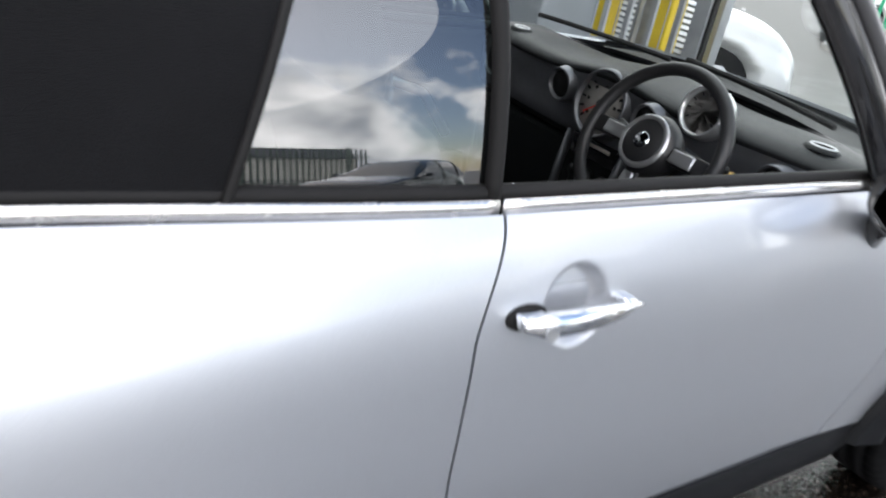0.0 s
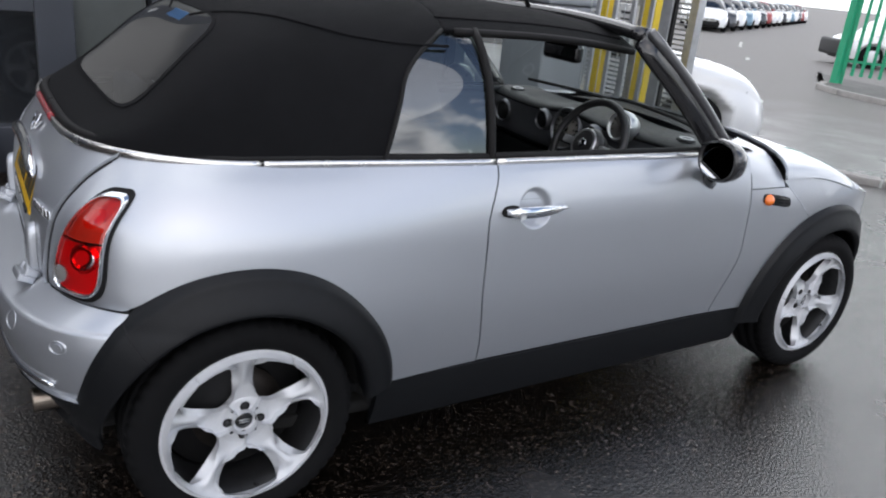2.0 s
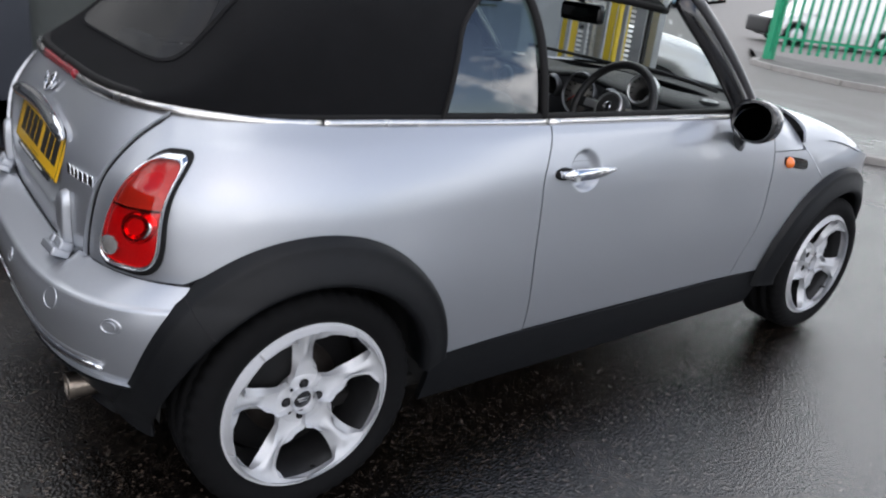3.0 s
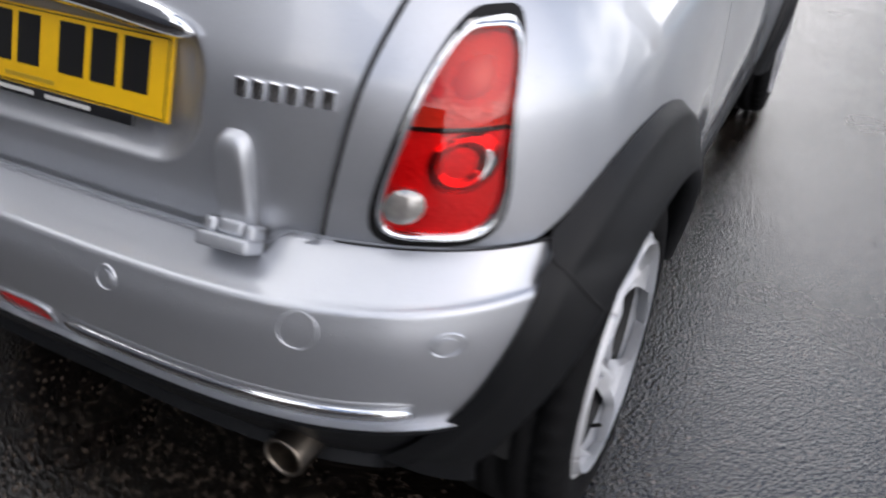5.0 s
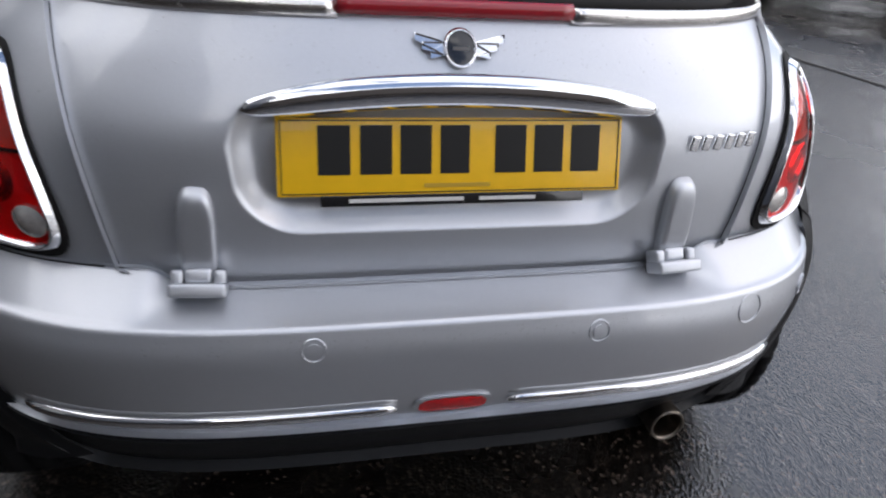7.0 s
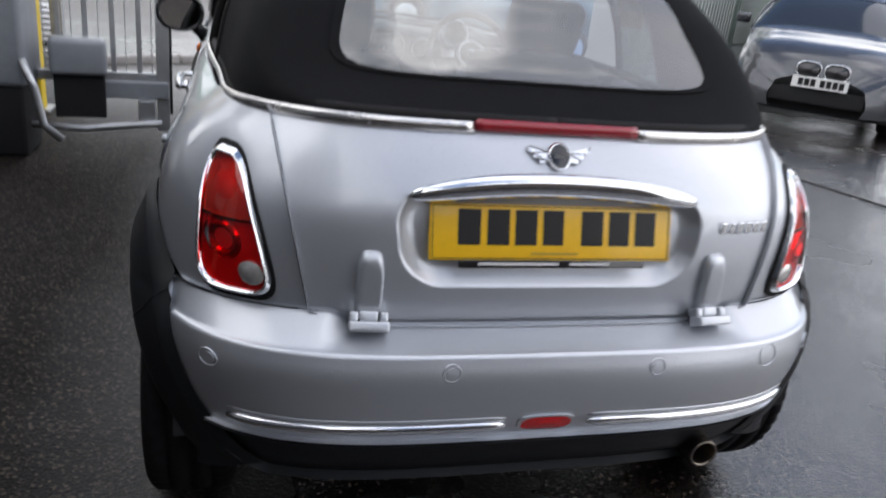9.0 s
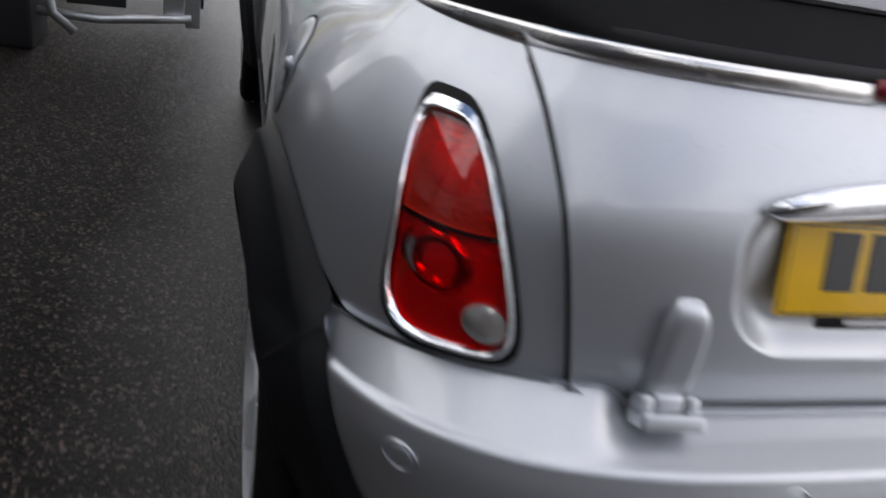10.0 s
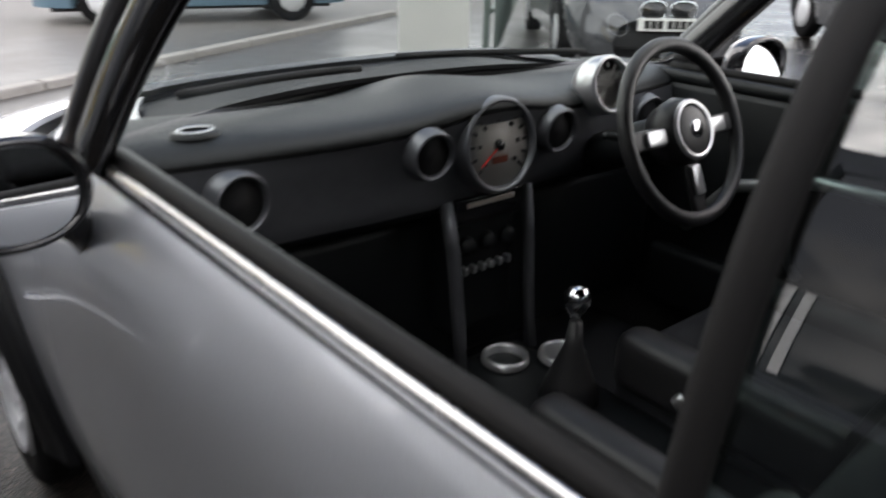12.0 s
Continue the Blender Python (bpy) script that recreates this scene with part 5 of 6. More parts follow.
# ---- surroundings ----
FRAME_GREY = mat("anthracite_frame", (0.045, 0.050, 0.062), 0.4, vary=0.1, scale=4)
PANE = mat("pale_shop_glass", (0.085, 0.092, 0.088), 0.12, vary=0.25, scale=1.2, coat=0.6)
PANE_DARK = mat("dark_shop_glass", (0.02, 0.022, 0.025), 0.06, coat=0.8)
GALV = mat("galvanised_steel", (0.50, 0.51, 0.52), 0.38, 0.75, vary=0.2, scale=14)
GREY_BOX = mat("grey_enamel", (0.24, 0.255, 0.275), 0.45, vary=0.12, scale=9)
YELLOW_STEEL = mat("yellow_steel", (0.72, 0.52, 0.03), 0.5, vary=0.12, scale=6)
GREEN = mat("green_fence_paint", (0.015, 0.30, 0.15), 0.42, vary=0.12, scale=8)
DARK_GREEN = mat("dark_green_fence", (0.15, 0.19, 0.17), 0.45, 0.2, vary=0.3, scale=5)
CONCRETE = mat("kerb_concrete", (0.30, 0.285, 0.27), 0.8, vary=0.25, scale=6, bump=0.4, bump_scale=60)
PAVING = mat("dark_pavement", (0.11, 0.105, 0.10), 0.7, vary=0.3, scale=3, bump=0.4, bump_scale=80)
RENDER = mat("pale_render", (0.55, 0.55, 0.52), 0.8, vary=0.12, scale=2)
ROAD_PAINT = mat("worn_white_line", (0.50, 0.49, 0.47), 0.7, vary=0.3, scale=10)
CAR_WHITE = mat("white_car_paint", (0.80, 0.81, 0.82), 0.25, coat=1.0)
CAR_DARK = mat("dark_grey_car_paint", (0.055, 0.058, 0.066), 0.25, 0.5, coat=1.0)
CAR_BLUE = mat("pale_blue_car_paint", (0.16, 0.27, 0.36), 0.28, 0.4, coat=1.0)
CAR_RED = mat("red_car_paint", (0.30, 0.03, 0.03), 0.28, 0.2, coat=1.0)
CAR_GLASS = mat("car_window_dark", (0.012, 0.014, 0.016), 0.05, coat=1.0)
HEADLAMP = mat("headlamp_glass", (0.55, 0.57, 0.60), 0.12, 0.3, coat=1.0)

# glazed showroom front to the left of the car
FX = -3.05
showroom = tagged(new("showroom_front"), "glazed showroom front with anthracite aluminium frames", "building", kind="structure")
part("wall", box(0.30, 5.5, 0.32, (FX - 0.17, 0.30, 3.08), 0.01), FRAME_GREY, showroom, smooth=False)
part("backing", box(0.06, 5.4, 2.9, (FX - 0.55, 0.30, 1.45)), PANE_DARK, showroom, smooth=False)
part("plinth", box(0.16, 5.4, 0.30, (FX + 0.00, 0.30, 0.15), 0.01), FRAME_GREY, showroom, smooth=False)
posts = [-2.3, -1.15, -0.03, 0.60, 1.85, 2.98]
for i, y in enumerate(posts):
    wd = 0.22 if abs(y + 0.03) < 0.01 else 0.10
    part("mullion", box(0.16, wd, 2.95, (FX, y, 1.47), 0.006), FRAME_GREY, showroom, smooth=False)
for i in range(len(posts) - 1):
    y0, y1 = posts[i] + 0.07, posts[i + 1] - 0.07
    part("pane", box(0.02, y1 - y0, 2.6, (FX - 0.02, (y0 + y1) / 2, 1.6)), PANE if i in (0, 2) else PANE_DARK, showroom, smooth=False)
    part("rail", box(0.12, y1 - y0, 0.09, (FX + 0.005, (y0 + y1) / 2, 1.05 if i != 2 else 0.4), 0.004), FRAME_GREY, showroom, smooth=False)
part("lock_box", box(0.10, 0.30, 0.36, (FX + 0.10, 0.14, 1.42), 0.01), FRAME_GREY, showroom, smooth=False)
part("handle_label", box(0.004, 0.05, 0.12, (FX + 0.084, 0.0, 1.78)), WHITE, showroom, smooth=False)
# tall unseen wall, added to keep sky off the tail's left side
part("sky_block_wall", box(0.30, 7.6, 9.0, (FX - 0.17, -6.25, 4.5), 0.01), FRAME_GREY, showroom, smooth=False)
# wall out of view, added so that less low light reaches the tail
rear_block = tagged(part("low_light_block", box(17.0, 0.3, 5.2, (-2.0, -10.0, 2.6), 0.02), mat("dark_brown_block", (0.09, 0.075, 0.065), 0.8, vary=0.3, scale=3), None, smooth=False), "unseen dark wall added behind the car to block low light", "wall", kind="structure")
strip_bm = box(0.012, 0.050, 1.0, (0, 0, 0), 0.002)
first_strip = None
for y, z0, z1 in [(1.53 + 0.095 * k, 1.12, 1.72) for k in range(6)] + [(2.22 + 0.105 * k, 1.15, 2.35) for k in range(8)]:
    o = part("blind_strip", strip_bm, WHITE, showroom, "pale vertical strip on the dark glass", smooth=False) if first_strip is None else new("blind_strip", first_strip.data)
    first_strip = first_strip or o
    o.parent = showroom
    o.location = (FX + 0.002, y, (z0 + z1) / 2)
    o.scale = (1, 1, z1 - z0)
part("end_wall", box(3.0, 0.2, 3.2, (FX - 1.6, 2.85, 1.6), 0.01), FRAME_GREY, showroom, smooth=False)

# brown timber bench end seen behind the tail
bench_out = part("timber_sleeper", box(0.9, 0.16, 0.30, (-2.55, -0.55, 0.15), 0.02), mat("brown_timber", (0.20, 0.10, 0.045), 0.7, vary=0.3, scale=5), None)
tagged(bench_out, "brown weathered timber sleeper lying by the showroom", "timber")

# barred galvanised gate leaf with its boxes
gate_leaf = tagged(new("barred_gate"), "galvanised steel barred gate standing open, with grey boxes at its foot", "gate")
gate_leaf.location = (-1.06, 3.27, 0)
gate_leaf.rotation_euler = (0, 0, radians(8))
GL = 1.15
for x, w in ((0, 0.075), (-GL, 0.075)):
    part("upright", box(w, 0.06, 2.35, (x, 0, 1.27), 0.006), GALV, gate_leaf, smooth=False)
for z in (0.42, 2.40):
    part("cross_rail", box(GL, 0.05, 0.06, (-GL / 2, 0, z), 0.005), GALV, gate_leaf, smooth=False)
for k in range(7):
    part("bar", box(0.030, 0.022, 1.95, (-0.13 - 0.145 * k, 0, 1.41), 0.004), GALV, gate_leaf, smooth=False)
for k in range(8):
    part("wire", box(0.005, 0.005, 1.95, (-0.06 - 0.145 * k, 0.01, 1.41)), GALV, gate_leaf, smooth=False)
part("edge_seal", box(0.016, 0.03, 2.2, (0.046, 0, 1.3)), RUBBER, gate_leaf, smooth=False)
part("foot_beam", box(GL * 0.55, 0.09, 0.10, (-GL * 0.25, -0.02, 0.35), 0.01), GREY_BOX, gate_leaf, smooth=False)
lb = part("lock_case", box(0.30, 0.20, 0.20, (-0.46, -0.10, 0.55), 0.03, seg=3), GREY_BOX, gate_leaf, "pale grey rounded box")
part("lock_skirt", box(0.27, 0.16, 0.26, (-0.46, -0.08, 0.33), 0.01), DARK, lb, smooth=False)
part("ground_bar", tube([(-0.75, -0.16, 0.16), (-0.45, -0.17, 0.14), (-0.02, -0.14, 0.17)], 0.022, 8), GALV, gate_leaf)
part("bracket", box(0.10, 0.08, 0.14, (-0.10, -0.08, 0.23), 0.01), GALV, gate_leaf, smooth=False)
cab = tagged(new("control_cabinet"), "pale grey control cabinet on a dark base beside the gate", "cabinet")
cab.location = (-1.98, 3.05, 0)
part("body", box(0.50, 0.40, 0.95, (0, 0, 0.87), 0.03, seg=3), GREY_BOX, cab)
part("lid", box(0.53, 0.43, 0.05, (0, 0, 1.37), 0.02, seg=3), GREY_BOX, cab)
part("base", box(0.46, 0.36, 0.40, (0, 0, 0.20), 0.02), DARK, cab)
part("guard", tube([(0.24, -0.2, 0.55), (0.30, -0.22, 0.40), (0.33, -0.22, 0.2), (0.42, -0.22, 0.12)], 0.022, 10), GALV, cab)

# yellow columns with a louvred screen
for x in (-2.52, -1.98):
    col = tagged(new("yellow_column"), "square column sleeved in yellow painted steel", "column", group="yellow columns")
    col.location = (x, 4.10, 0)
    part("sleeve", box(0.13, 0.13, 2.6, (0, 0, 1.3), 0.012), YELLOW_STEEL, col, smooth=False)
    part("base_plate", box(0.22, 0.22, 0.02, (0, 0, 0.01), 0.004), GALV, col, smooth=False)
screen_w = tagged(new("louvre_screen"), "fine slatted metal screen between square steel posts", "screen")
screen_w.location = (-2.35, 4.45, 0)
for x in (-0.75, -0.10, 0.48):
    part("post", box(0.08, 0.08, 2.6, (x, 0, 1.3), 0.006), GALV, screen_w, smooth=False)
slat_bm = box(1.2, 0.012, 0.016, (-0.14, 0, 0), 0.002)
first_slat = part("slat", slat_bm, GREY_BOX, screen_w, smooth=False)
first_slat.location.z = 0.3
for k in range(1, 56):
    o = new("slat", first_slat.data)
    o.parent = screen_w
    o.location.z = 0.3 + 0.04 * k
notice = tagged(part("notice", box(0.22, 0.006, 0.30, (-2.18, 4.02, 1.22), 0.001), WHITE, None, smooth=False), "white paper notice fixed between the yellow columns", "notice")
part("print_bar", box(0.16, 0.002, 0.02, (-2.18, 4.016, 1.31)), INK, notice, smooth=False)
part("print_bar", box(0.16, 0.002, 0.012, (-2.18, 4.016, 1.26)), INK, notice, smooth=False)
part("notice_post", box(0.03, 0.03, 1.1, (-2.18, 4.04, 0.55), 0.003), GALV, notice, smooth=False)


# palisade fences
def palisade(name, a, b, height, pitch, material, label, base=0.12):
    a, b = Vector(a), Vector(b)
    f = tagged(new(name), label, "fence")
    d = b - a
    f.location = a
    f.rotation_euler = (0, 0, math.atan2(d.y, d.x))
    ln = d.length
    n = int(ln / pitch)

    def pale_bm():
        bm = bmesh.new()
        w, th = 0.033, 0.012
        prof = [(-w, 0.0), (-w * 0.45, -th), (0, -th * 0.4), (w * 0.45, -th), (w, 0.0)]
        lo = [bm.verts.new((x, y, 0)) for x, y in prof]
        hi = [bm.verts.new((x, y, height - base - 0.14 * abs(x) / w)) for x, y in prof]
        lo2 = [bm.verts.new((x, y + 0.004, 0)) for x, y in prof]
        hi2 = [bm.verts.new((x, y + 0.004, height - base - 0.14 * abs(x) / w)) for x, y in prof]
        for k in range(4):
            bm.faces.new((lo[k], lo[k + 1], hi[k + 1], hi[k]))
            bm.faces.new((lo2[k + 1], lo2[k], hi2[k], hi2[k + 1]))
            bm.faces.new((hi[k], hi[k + 1], hi2[k + 1], hi2[k]))
        return bm
    p0 = part("pale", pale_bm(), material, f, smooth=False)
    p0.location = (0, 0, base)
    for k in range(1, min(n, 290)):
        o = new("pale", p0.data)
        o.parent = f
        o.location = (k * pitch, 0, base)
    for z in (height * 0.22, height * 0.80):
        part("rail", box(ln, 0.04, 0.045, (ln / 2, 0.035, z), 0.004), material, f, smooth=False)
    for k in range(int(ln / 2.75) + 1):
        part("fence_post", box(0.10, 0.06, height, (min(ln, k * 2.75), 0.08, height / 2), 0.005), material, f, smooth=False)
    return f


palisade("palisade_fence", (4.2, 6.2, 0), (13.2, 14.8, 0), 2.4, 0.150, DARK_GREEN, "tall dark green steel palisade fence along the yard")
palisade("green_gate_fence", (-6.75, 14.6, 0), (-1.9, 18.6, 0), 2.4, 0.170, GREEN, "bright green steel railing fence by the road", base=0.25)
gp = tagged(part("gate_post", box(0.13, 0.13, 2.9, (-6.85, 14.55, 1.45), 0.012), GREEN, None, smooth=False), "bright green square steel gate post", "post")
palisade("far_palisade_fence", (16.0, -14.0, 0), (16.0, 6.0, 0), 2.4, 0.155, DARK_GREEN, "steel palisade fence on the far side of the yard")
sheds = tagged(new("far_shed"), "long low industrial shed with a pitched dark roof", "building", kind="structure")
sheds.location = (62, 4, 0)
part("wall", box(8, 30, 4.0, (0, 0, 2.0), 0.02), RENDER, sheds, smooth=False)
rb = bmesh.new()
rv = [rb.verts.new(c) for c in ((-4.4, -15.3, 3.9), (0, -15.3, 6.2), (4.4, -15.3, 3.9), (-4.4, 15.3, 3.9), (0, 15.3, 6.2), (4.4, 15.3, 3.9))]
for q in ((0, 1, 4, 3), (1, 2, 5, 4), (0, 2, 1), (3, 4, 5), (0, 3, 5, 2)):
    rb.faces.new([rv[i] for i in q])
part("roof", rb, FRAME_GREY, sheds, smooth=False)

pillar = tagged(new("rendered_pillar"), "pale rendered gate pillar with a brown sign", "pillar")
pillar.location = (3.45, 6.2, 0)
pillar.rotation_euler = (0, 0, radians(-38))
part("shaft", box(0.62, 0.5, 2.6, (0, 0, 1.3), 0.02), RENDER, pillar, smooth=False)
part("coping", box(0.72, 0.6, 0.08, (0, 0, 2.64), 0.02), CONCRETE, pillar, smooth=False)
part("sign", box(0.30, 0.02, 0.42, (0.10, -0.262, 1.0), 0.003), mat("brown_sign", (0.28, 0.18, 0.10), 0.6), pillar, smooth=False)
part("sign_bar", box(0.20, 0.004, 0.03, (0.10, -0.276, 1.08)), INK, pillar, smooth=False)
part("sign_bar", box(0.20, 0.004, 0.03, (0.10, -0.276, 0.98)), INK, pillar, smooth=False)


# parked cars
def build_car(paint, length=4.1, wid=1.75, height=1.45, van=False):
    """A parked hatchback or van: its nose points along +y, its middle stands over the origin."""
    c = new("parked_car")
    h2, wd = length / 2, wid / 2
    hood = 0.62 if not van else 0.80
    top_line = spline((-h2, 0.80), (-h2 + 0.12, 0.98), (-h2 + 0.5, 1.0), (0.0, 0.99), (h2 - 1.25, 0.98), (h2 - 0.7, 0.90), (h2 - 0.25, 0.78), (h2, 0.55))
    plan = spline((-h2, 0.80), (-h2 + 0.3, 0.97), (-0.5, 1.0), (h2 - 1.0, 1.0), (h2 - 0.4, 0.93), (h2 - 0.12, 0.76), (h2, 0.52))
    rad = 0.31

    def body(s, t):
        y = lerp(-h2, h2, s)
        a = lerp(-1, 1, t)
        k = abs(a)
        w = wd * plan(y)
        tz = top_line(y)
        # section: sill, flank, shoulder, deck
        if k > 0.35:
            g = (1 - k) / 0.65
            z = lerp(0.22, tz - 0.10, g)
            x = w * (0.93 + 0.07 * math.sin(math.pi * min(1, g * 1.1)))
            for wy in (-h2 + 0.78, h2 - 0.82):
                r = math.hypot(y - wy, z - rad)
                if r < rad + 0.05:
                    x -= 0.16
        else:
            g = k / 0.35
            z = tz - 0.10 * g ** 3
            x = w * (0.30 + 0.68 * g) if g > 0 else 0.0
            x = w * 0.98 * g ** 0.8
        return Vector((math.copysign(x, a), y, z))
    part("body", grid(body, 70, 44, flip=True), paint, c)
    y0, y1 = (-h2 + 0.12, h2 - 1.15) if not van else (-h2 + 0.05, h2 - 0.85)
    roof = spline((y0, 0.92), (y0 + 0.35, height - 0.10), (y0 + 0.9, height), (y1 - 1.0, height - 0.03), (y1 - 0.75, height - 0.10), (y1, 0.90))

    def cabin(s, t):
        y = lerp(y0, y1, s)
        a = lerp(-1, 1, t)
        k = abs(a)
        zt = roof(y)
        ang = (1 - k) * math.pi / 2
        cc, ss = math.cos(ang), math.sin(ang)
        r = 1 / (cc ** 5 + ss ** 5) ** 0.2
        z = 0.88 + (zt - 0.88) * r * ss
        x = (wd * 0.95 - 0.20 * (z - 0.88) / 0.55) * r * cc
        return Vector((math.copysign(x, a), y, z))
    part("cabin_glass", grid(cabin, 44, 32, flip=True), paint if van else CAR_GLASS, c, "dark windows")

    def roof_skin(s, t):
        yy = lerp(y0 + 0.42, y1 - 0.72, s)
        p = cabin((yy - y0) / (y1 - y0), lerp(0.28, 0.72, t))
        return p + Vector((0, 0, 0.006))
    part("roof", grid(roof_skin, 24, 16, lip=0.012, flip=True), paint, c)
    for sx in (1, -1):
        for yy in (y0 + 0.55, lerp(y0, y1, 0.48), y1 - 0.80):
            s0 = (yy - y0) / (y1 - y0)
            tt = [0.0, 0.06, 0.12, 0.18, 0.24, 0.29]
            pts = [cabin(min(1, max(0, s0 + (0.12 if yy > 0.2 and yy > lerp(y0, y1, 0.5) else 0.0) * (1 - q / 0.29))), q) for q in tt]
            pts = [Vector((sx * abs(p.x), p.y, p.z)) for p in pts]
            part("pillar", tube(pts, 0.035, 6, flat=0.7), paint, c)
        part("headlamp", moved(lathe([(0.0, 0.05), (0.06, 0.045), (0.10, 0.015), (0.11, -0.03)], "y", 20), Matrix.Translation((sx * wd * 0.68, h2 - 0.27, 0.66)) @ Matrix.Rotation(radians(-sx * 25), 4, "Z") @ Matrix.Diagonal((1.5, 1, 0.75, 1))), HEADLAMP, c, "clear headlamp")
        part("door_mirror", moved(box(0.16, 0.10, 0.12, (0, 0, 0), 0.04, seg=3), Matrix.Translation((sx * (wd + 0.08), y1 - 0.45, 0.98))), paint, c)
        for wy in (-h2 + 0.78, h2 - 0.82):
            wh = new("wheel")
            wh.parent = c
            wh.location = (sx * (wd - 0.11), wy, rad)
            part("tyre", lathe([(0.2, -0.09), (rad - 0.02, -0.09), (rad, -0.07), (rad, 0.07), (rad - 0.02, 0.09), (0.2, 0.092)], "x", 36), TYRE, wh)
            hub_b = lathe([(0.0, 0.098), (0.06, 0.10), (0.19, 0.096), (0.2, 0.06)], "x", 10)
            part("rim", hub_b if sx > 0 else moved(hub_b, Matrix.Diagonal((-1, 1, 1, 1))), ALLOY, wh)
    part("lower_grille", box(wid * 0.52, 0.06, 0.16, (0, h2 - 0.06, 0.36), 0.02), DARK, c)
    part("plate_blank", box(0.52, 0.02, 0.11, (0, h2 + 0.01, 0.50), 0.003), WHITE, c, "white number plate with dark bars", smooth=False)
    for k in range(7):
        part("plate_bar", box(0.045, 0.004, 0.07, (-0.20 + 0.058 * k + (0.03 if k > 3 else 0), h2 + 0.022, 0.50)), INK, c, smooth=False)
    part("underside", box(wid * 0.8, length * 0.9, 0.1, (0, 0, 0.22), 0.02), DARK, c)
    return c


def park(c, x, y, yaw, label, group=""):
    c.location, c.rotation_euler = (x, y, 0), (0, 0, radians(yaw))
    return tagged(c, label, "car", group)


dark_car = build_car(CAR_DARK, 4.35, 1.77, 1.43)
for sx in (-0.13, 0.13):
    part("kidney_grille", moved(disc(lambda rho, a: (lambda u, v: Vector((0.105 * u, 2.10 + 0.06 * (1 - rho), 0.60 + 0.070 * v)))(*squircle(rho, a, 3)), 3, 28, lip=0.01), Matrix.Translation((sx, 0.075, 0.02))), GLOSS_BLACK, dark_car, "black grille opening")
    part("grille_ring", moved(tube([(lambda q: (0.112 * q[0], 2.18, 0.62 + 0.076 * q[1]))(squircle(1, 2 * math.pi * k / 32, 3)) for k in range(32)], 0.008, 6, closed=True, up=(0, 1, 0)), Matrix.Translation((sx, 0.0, 0.0))), CHROME, dark_car)
park(dark_car, 6.35, 6.5, 141, "dark grey hatchback parked in front of the palisade fence")
white_car = build_car(CAR_WHITE, 3.95, 1.72, 1.48)
park(white_car, -3.8, 4.85, -34, "white hatchback parked beyond the barred gate")
blue_car = build_car(CAR_BLUE, 4.0, 1.72, 1.46)
park(blue_car, 3.4, 11.6, 75, "pale blue hatchback parked across the road")
van = build_car(CAR_WHITE, 4.2, 1.80, 1.80, van=True)
part("black_bumper", box(1.74, 0.22, 0.46, (0, 2.03, 0.46), 0.09, seg=3), CLADDING, van, "black plastic bumper")
park(van, -9.85, 22.5, 143, "white panel van with black bumper beyond the green gate")
row_paints = [CAR_WHITE, CAR_DARK, CAR_WHITE, CAR_BLUE, CAR_WHITE, CAR_DARK, CAR_RED, CAR_WHITE]
bases = {}
for k in range(16):
    paint = row_paints[k % len(row_paints)]
    x, y, yaw = -22.6 - 1.25 * k, 28.6 + 2.2 * k, 228
    if paint.name not in bases:
        bases[paint.name] = build_car(paint, 4.2, 1.76, 1.46)
        park(bases[paint.name], x, y, yaw, "parked hatchback in a long row across the yard", "row of parked cars")
    else:
        copy_thing(bases[paint.name], pose(x, y, 0, 0, 0, yaw))
dark2 = copy_thing(dark_car, pose(9.0, 4.1, 0, 0, 0, 141))

# kerbs, pavement and road marks
kerb_line = [(-6.9, 14.3), (-6.6, 13.7), (-5.9, 13.3), (-4.4, 13.0), (-2.5, 13.6), (2.0, 17.0), (8.0, 22.0)]
pv = bmesh.new()
outer = [pv.verts.new((x, y, 0.075)) for x, y in kerb_line]
inner_v = [pv.verts.new((x - 1.8, y + 2.6, 0.075)) for x, y in kerb_line]
for k in range(len(outer) - 1):
    pv.faces.new((outer[k], outer[k + 1], inner_v[k + 1], inner_v[k]))
tagged(part("pavement", pv, PAVING, None, smooth=False), "dark asphalt pavement behind a kerb", "pavement", kind="structure")
kerb = tagged(new("kerb"), "worn concrete kerb stones along the road", "kerb", kind="structure")
for (xa, ya), (xb, yb) in zip(kerb_line, kerb_line[1:]):
    ln = math.hypot(xb - xa, yb - ya)
    n = max(1, int(ln / 0.915))
    for k in range(n):
        t0 = (k + 0.5) / n
        part("kerb_stone", moved(box(ln / n - 0.012, 0.125, 0.16, (0, 0, 0.015), 0.015), Matrix.Translation((lerp(xa, xb, t0), lerp(ya, yb, t0), 0)) @ Matrix.Rotation(math.atan2(yb - ya, xb - xa), 4, "Z")), CONCRETE, kerb, smooth=False)
for xa, ya, ln, yaw in ((-5.9, 9.9, 2.0, 128), (-15.5, 22.5, 3.2, 128), (-11.2, 17.4, 0.9, 128)):
    tagged(part("road_line", moved(box(ln, 0.10, 0.004, (0, 0, 0.004)), Matrix.Translation((xa, ya, 0)) @ Matrix.Rotation(radians(yaw), 4, "Z")), ROAD_PAINT, None, smooth=False), "worn white painted road line", "road marking", kind="structure")
verge = tagged(new("verge_kerb"), "pale worn kerb with thin weeds", "kerb", kind="structure")
for k in range(12):
    part("kerb_stone", moved(box(0.88, 0.14, 0.10, (0, 0, 0.02), 0.02), Matrix.Translation((-3.2 + 0.80 * k, 5.55 + 0.42 * k, 0)) @ Matrix.Rotation(math.atan2(0.42, 0.80), 4, "Z")), CONCRETE, verge, smooth=False)
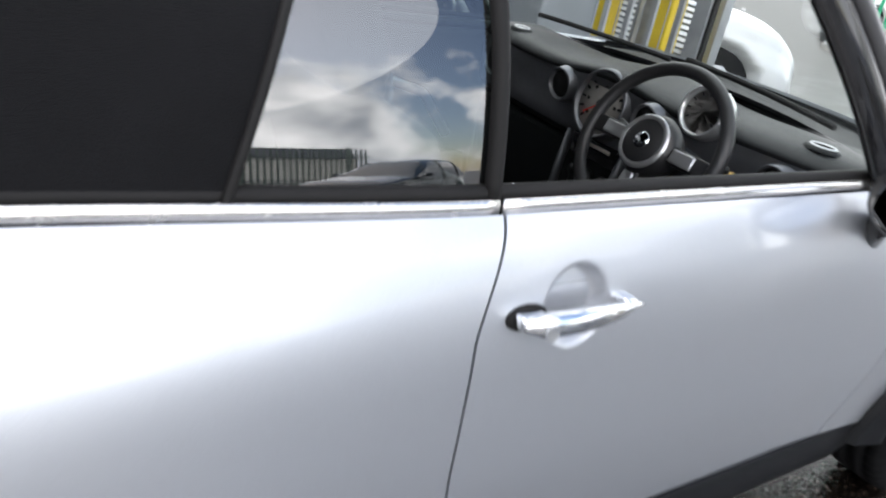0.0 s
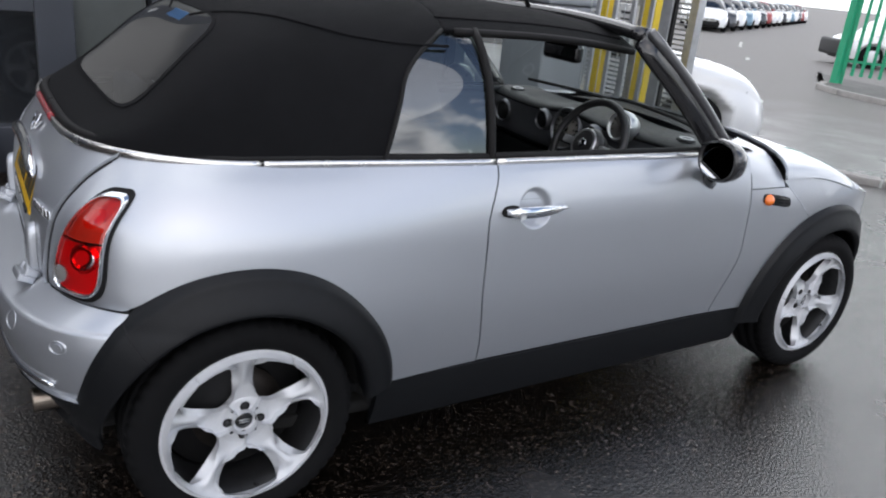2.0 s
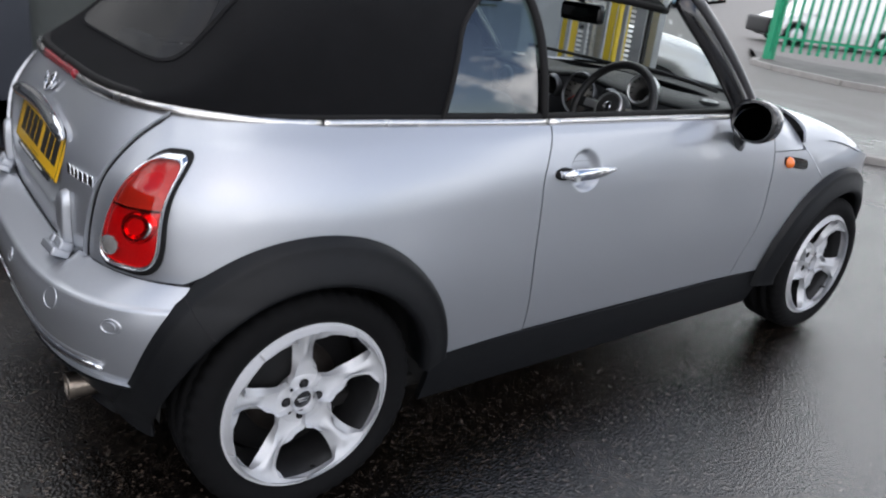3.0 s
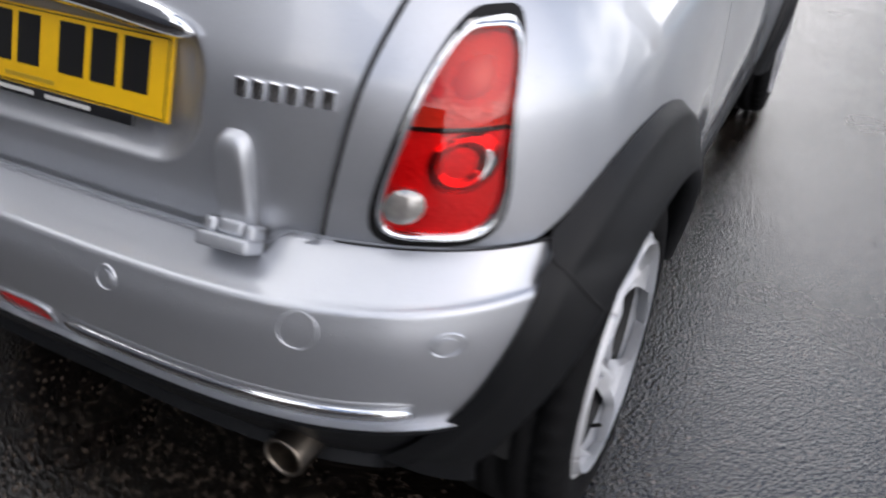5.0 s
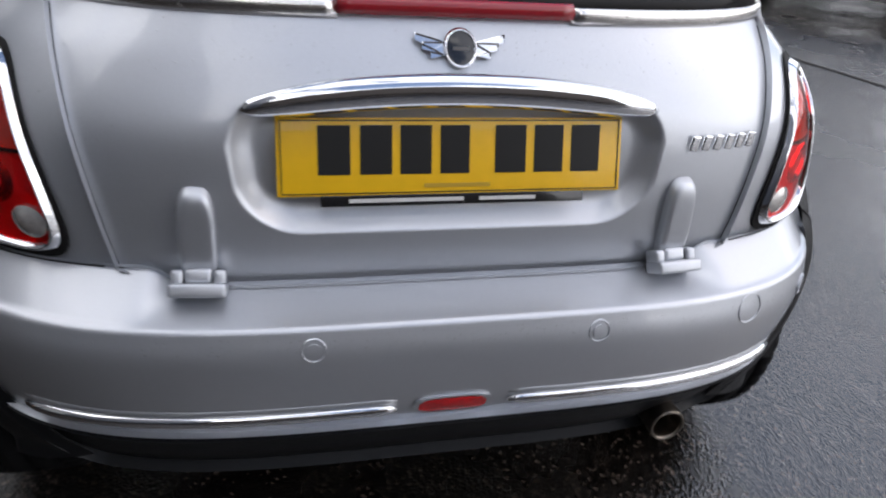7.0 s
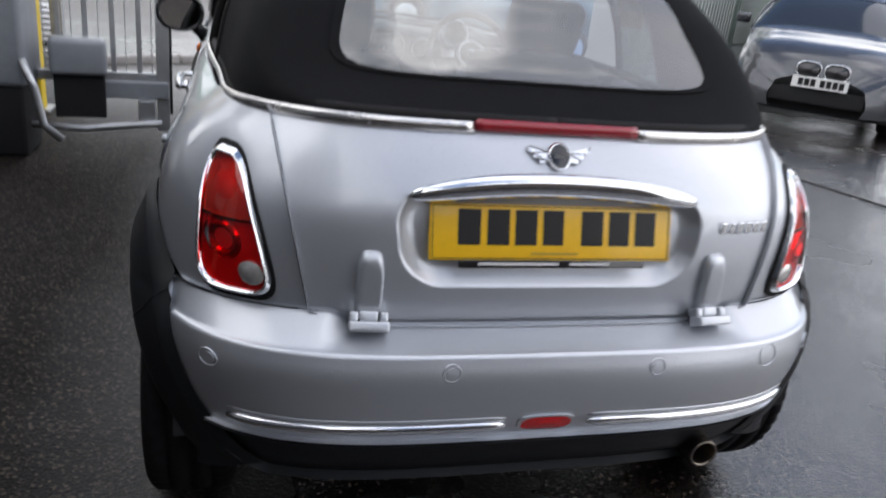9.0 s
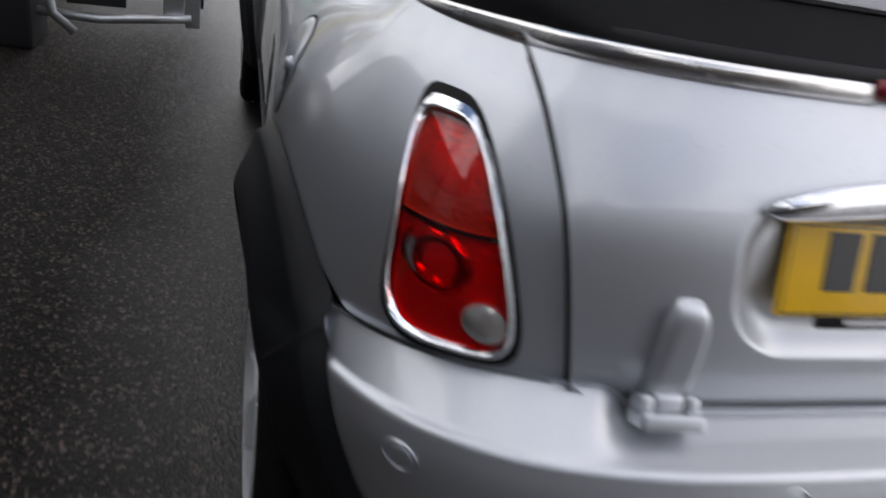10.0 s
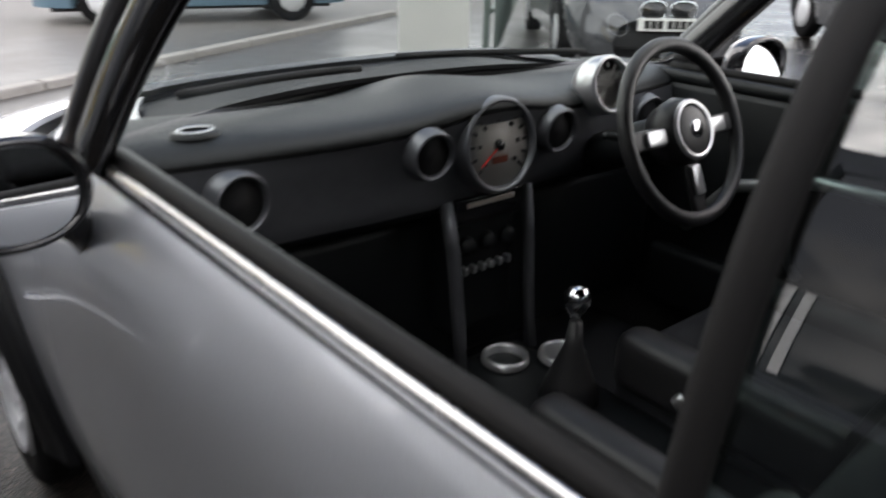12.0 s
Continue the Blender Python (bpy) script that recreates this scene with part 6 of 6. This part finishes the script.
crack = [(3.05 + 0.42 * k, 4.1 - 1.02 * k + 0.07 * math.sin(2.3 * k), 0.0) for k in range(9)]
tagged(part("tar_seam", tube(crack, 0.012, 6), mat("black_tar", (0.006, 0.006, 0.006), 0.35), None), "thin black tar seam across the yard", "road seam", kind="structure")
# ---- ground ----
def asphalt():
    """Wet tarmac: dark binder with pale chippings, damp patches that shine, fine relief."""
    m = bpy.data.materials.new("wet_asphalt")
    m.use_nodes = True
    nt = m.node_tree
    b = nt.nodes["Principled BSDF"]
    b.inputs["IOR"].default_value = 1.62
    tc = nt.nodes.new("ShaderNodeTexCoord")

    def noise_node(scale, detail, rough=0.6):
        n = nt.nodes.new("ShaderNodeTexNoise")
        n.inputs["Scale"].default_value = scale
        n.inputs["Detail"].default_value = detail
        n.inputs["Roughness"].default_value = rough
        nt.links.new(tc.outputs["Object"], n.inputs["Vector"])
        return n
    vo = nt.nodes.new("ShaderNodeTexVoronoi")
    vo.inputs["Scale"].default_value = 120
    nt.links.new(tc.outputs["Object"], vo.inputs["Vector"])
    sep = nt.nodes.new("ShaderNodeSeparateColor")
    nt.links.new(vo.outputs["Color"], sep.inputs[0])
    chips = nt.nodes.new("ShaderNodeValToRGB")
    e = chips.color_ramp.elements
    e[0].position, e[0].color = 0.0, (0.0014, 0.0011, 0.0008, 1)
    e[1].position, e[1].color = 1.0, (0.068, 0.052, 0.041, 1)
    mid = chips.color_ramp.elements.new(0.78)
    mid.color = (0.0060, 0.0044, 0.0033, 1)
    nt.links.new(sep.outputs[0], chips.inputs[0])
    big = noise_node(0.45, 6)
    tone = nt.nodes.new("ShaderNodeMapRange")
    for key, v in (("From Min", 0.3), ("From Max", 0.7), ("To Min", 0.65), ("To Max", 1.45)):
        tone.inputs[key].default_value = v
    nt.links.new(big.outputs["Fac"], tone.inputs["Value"])
    sc = nt.nodes.new("ShaderNodeVectorMath")
    sc.operation = "SCALE"
    nt.links.new(chips.outputs[0], sc.inputs[0])
    nt.links.new(tone.outputs[0], sc.inputs["Scale"])
    damp = noise_node(0.9, 5)
    wet = nt.nodes.new("ShaderNodeMapRange")
    for key, v in (("From Min", 0.38), ("From Max", 0.62), ("To Min", 0.12), ("To Max", 0.30)):
        wet.inputs[key].default_value = v
    nt.links.new(damp.outputs["Fac"], wet.inputs["Value"])
    # the strip beside the showroom is rougher and less glossy
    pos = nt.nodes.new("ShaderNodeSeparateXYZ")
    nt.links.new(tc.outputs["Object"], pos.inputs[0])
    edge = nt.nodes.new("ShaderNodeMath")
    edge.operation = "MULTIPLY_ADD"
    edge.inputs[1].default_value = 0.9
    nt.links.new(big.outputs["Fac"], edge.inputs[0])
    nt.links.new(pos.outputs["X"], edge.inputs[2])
    dull_strip = nt.nodes.new("ShaderNodeMapRange")
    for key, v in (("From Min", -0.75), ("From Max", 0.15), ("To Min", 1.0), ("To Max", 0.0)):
        dull_strip.inputs[key].default_value = v
    nt.links.new(edge.outputs[0], dull_strip.inputs["Value"])
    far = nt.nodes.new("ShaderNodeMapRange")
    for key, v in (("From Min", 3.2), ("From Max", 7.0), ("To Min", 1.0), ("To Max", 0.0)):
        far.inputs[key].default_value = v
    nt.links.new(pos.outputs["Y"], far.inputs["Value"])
    dull_near = nt.nodes.new("ShaderNodeMath")
    dull_near.operation = "MULTIPLY"
    nt.links.new(dull_strip.outputs[0], dull_near.inputs[0])
    nt.links.new(far.outputs[0], dull_near.inputs[1])
    # the road beyond the yard is older, paler and nearly dry
    road = nt.nodes.new("ShaderNodeMapRange")
    for key, v in (("From Min", 7.5), ("From Max", 13.0)):
        road.inputs[key].default_value = v
    yards = nt.nodes.new("ShaderNodeMath")
    yards.operation = "MULTIPLY_ADD"
    yards.inputs[1].default_value = 4.0
    nt.links.new(damp.outputs["Fac"], yards.inputs[0])
    nt.links.new(pos.outputs["Y"], yards.inputs[2])
    nt.links.new(yards.outputs[0], road.inputs["Value"])
    # chippings in the dull strip are paler than elsewhere in the yard
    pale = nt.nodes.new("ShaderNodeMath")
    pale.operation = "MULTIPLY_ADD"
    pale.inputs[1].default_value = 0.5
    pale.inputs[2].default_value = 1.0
    nt.links.new(dull_near.outputs[0], pale.inputs[0])
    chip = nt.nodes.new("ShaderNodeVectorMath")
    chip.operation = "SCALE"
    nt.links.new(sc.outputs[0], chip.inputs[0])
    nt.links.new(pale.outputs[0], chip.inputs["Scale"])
    old = nt.nodes.new("ShaderNodeMixRGB")
    nt.links.new(road.outputs[0], old.inputs["Fac"])
    nt.links.new(chip.outputs[0], old.inputs[1])
    old.inputs[2].default_value = (0.150, 0.140, 0.132, 1)
    nt.links.new(old.outputs[0], b.inputs["Base Color"])
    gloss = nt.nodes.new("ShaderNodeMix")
    nt.links.new(dull_near.outputs[0], gloss.inputs[0])
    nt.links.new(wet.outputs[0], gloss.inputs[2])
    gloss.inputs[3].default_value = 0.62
    dull = nt.nodes.new("ShaderNodeMix")
    nt.links.new(road.outputs[0], dull.inputs[0])
    nt.links.new(gloss.outputs[0], dull.inputs[2])
    dull.inputs[3].default_value = 0.55
    nt.links.new(dull.outputs[0], b.inputs["Roughness"])
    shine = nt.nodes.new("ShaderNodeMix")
    nt.links.new(dull_near.outputs[0], shine.inputs[0])
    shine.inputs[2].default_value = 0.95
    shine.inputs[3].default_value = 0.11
    flat = nt.nodes.new("ShaderNodeMix")
    nt.links.new(road.outputs[0], flat.inputs[0])
    nt.links.new(shine.outputs[0], flat.inputs[2])
    flat.inputs[3].default_value = 0.25
    nt.links.new(flat.outputs[0], b.inputs["Specular IOR Level"])
    fine = noise_node(130, 4)
    mix = nt.nodes.new("ShaderNodeMath")
    mix.operation = "ADD"
    nt.links.new(fine.outputs["Fac"], mix.inputs[0])
    nt.links.new(vo.outputs["Distance"], mix.inputs[1])
    bp = nt.nodes.new("ShaderNodeBump")
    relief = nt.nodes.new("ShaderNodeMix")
    nt.links.new(dull_near.outputs[0], relief.inputs[0])
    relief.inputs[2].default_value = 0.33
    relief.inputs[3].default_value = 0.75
    nt.links.new(relief.outputs[0], bp.inputs["Strength"])
    bp.inputs["Distance"].default_value = 0.006
    nt.links.new(mix.outputs[0], bp.inputs["Height"])
    nt.links.new(bp.outputs[0], b.inputs["Normal"])
    return m


g = bmesh.new()
bmesh.ops.create_grid(g, x_segments=1, y_segments=1, size=600)
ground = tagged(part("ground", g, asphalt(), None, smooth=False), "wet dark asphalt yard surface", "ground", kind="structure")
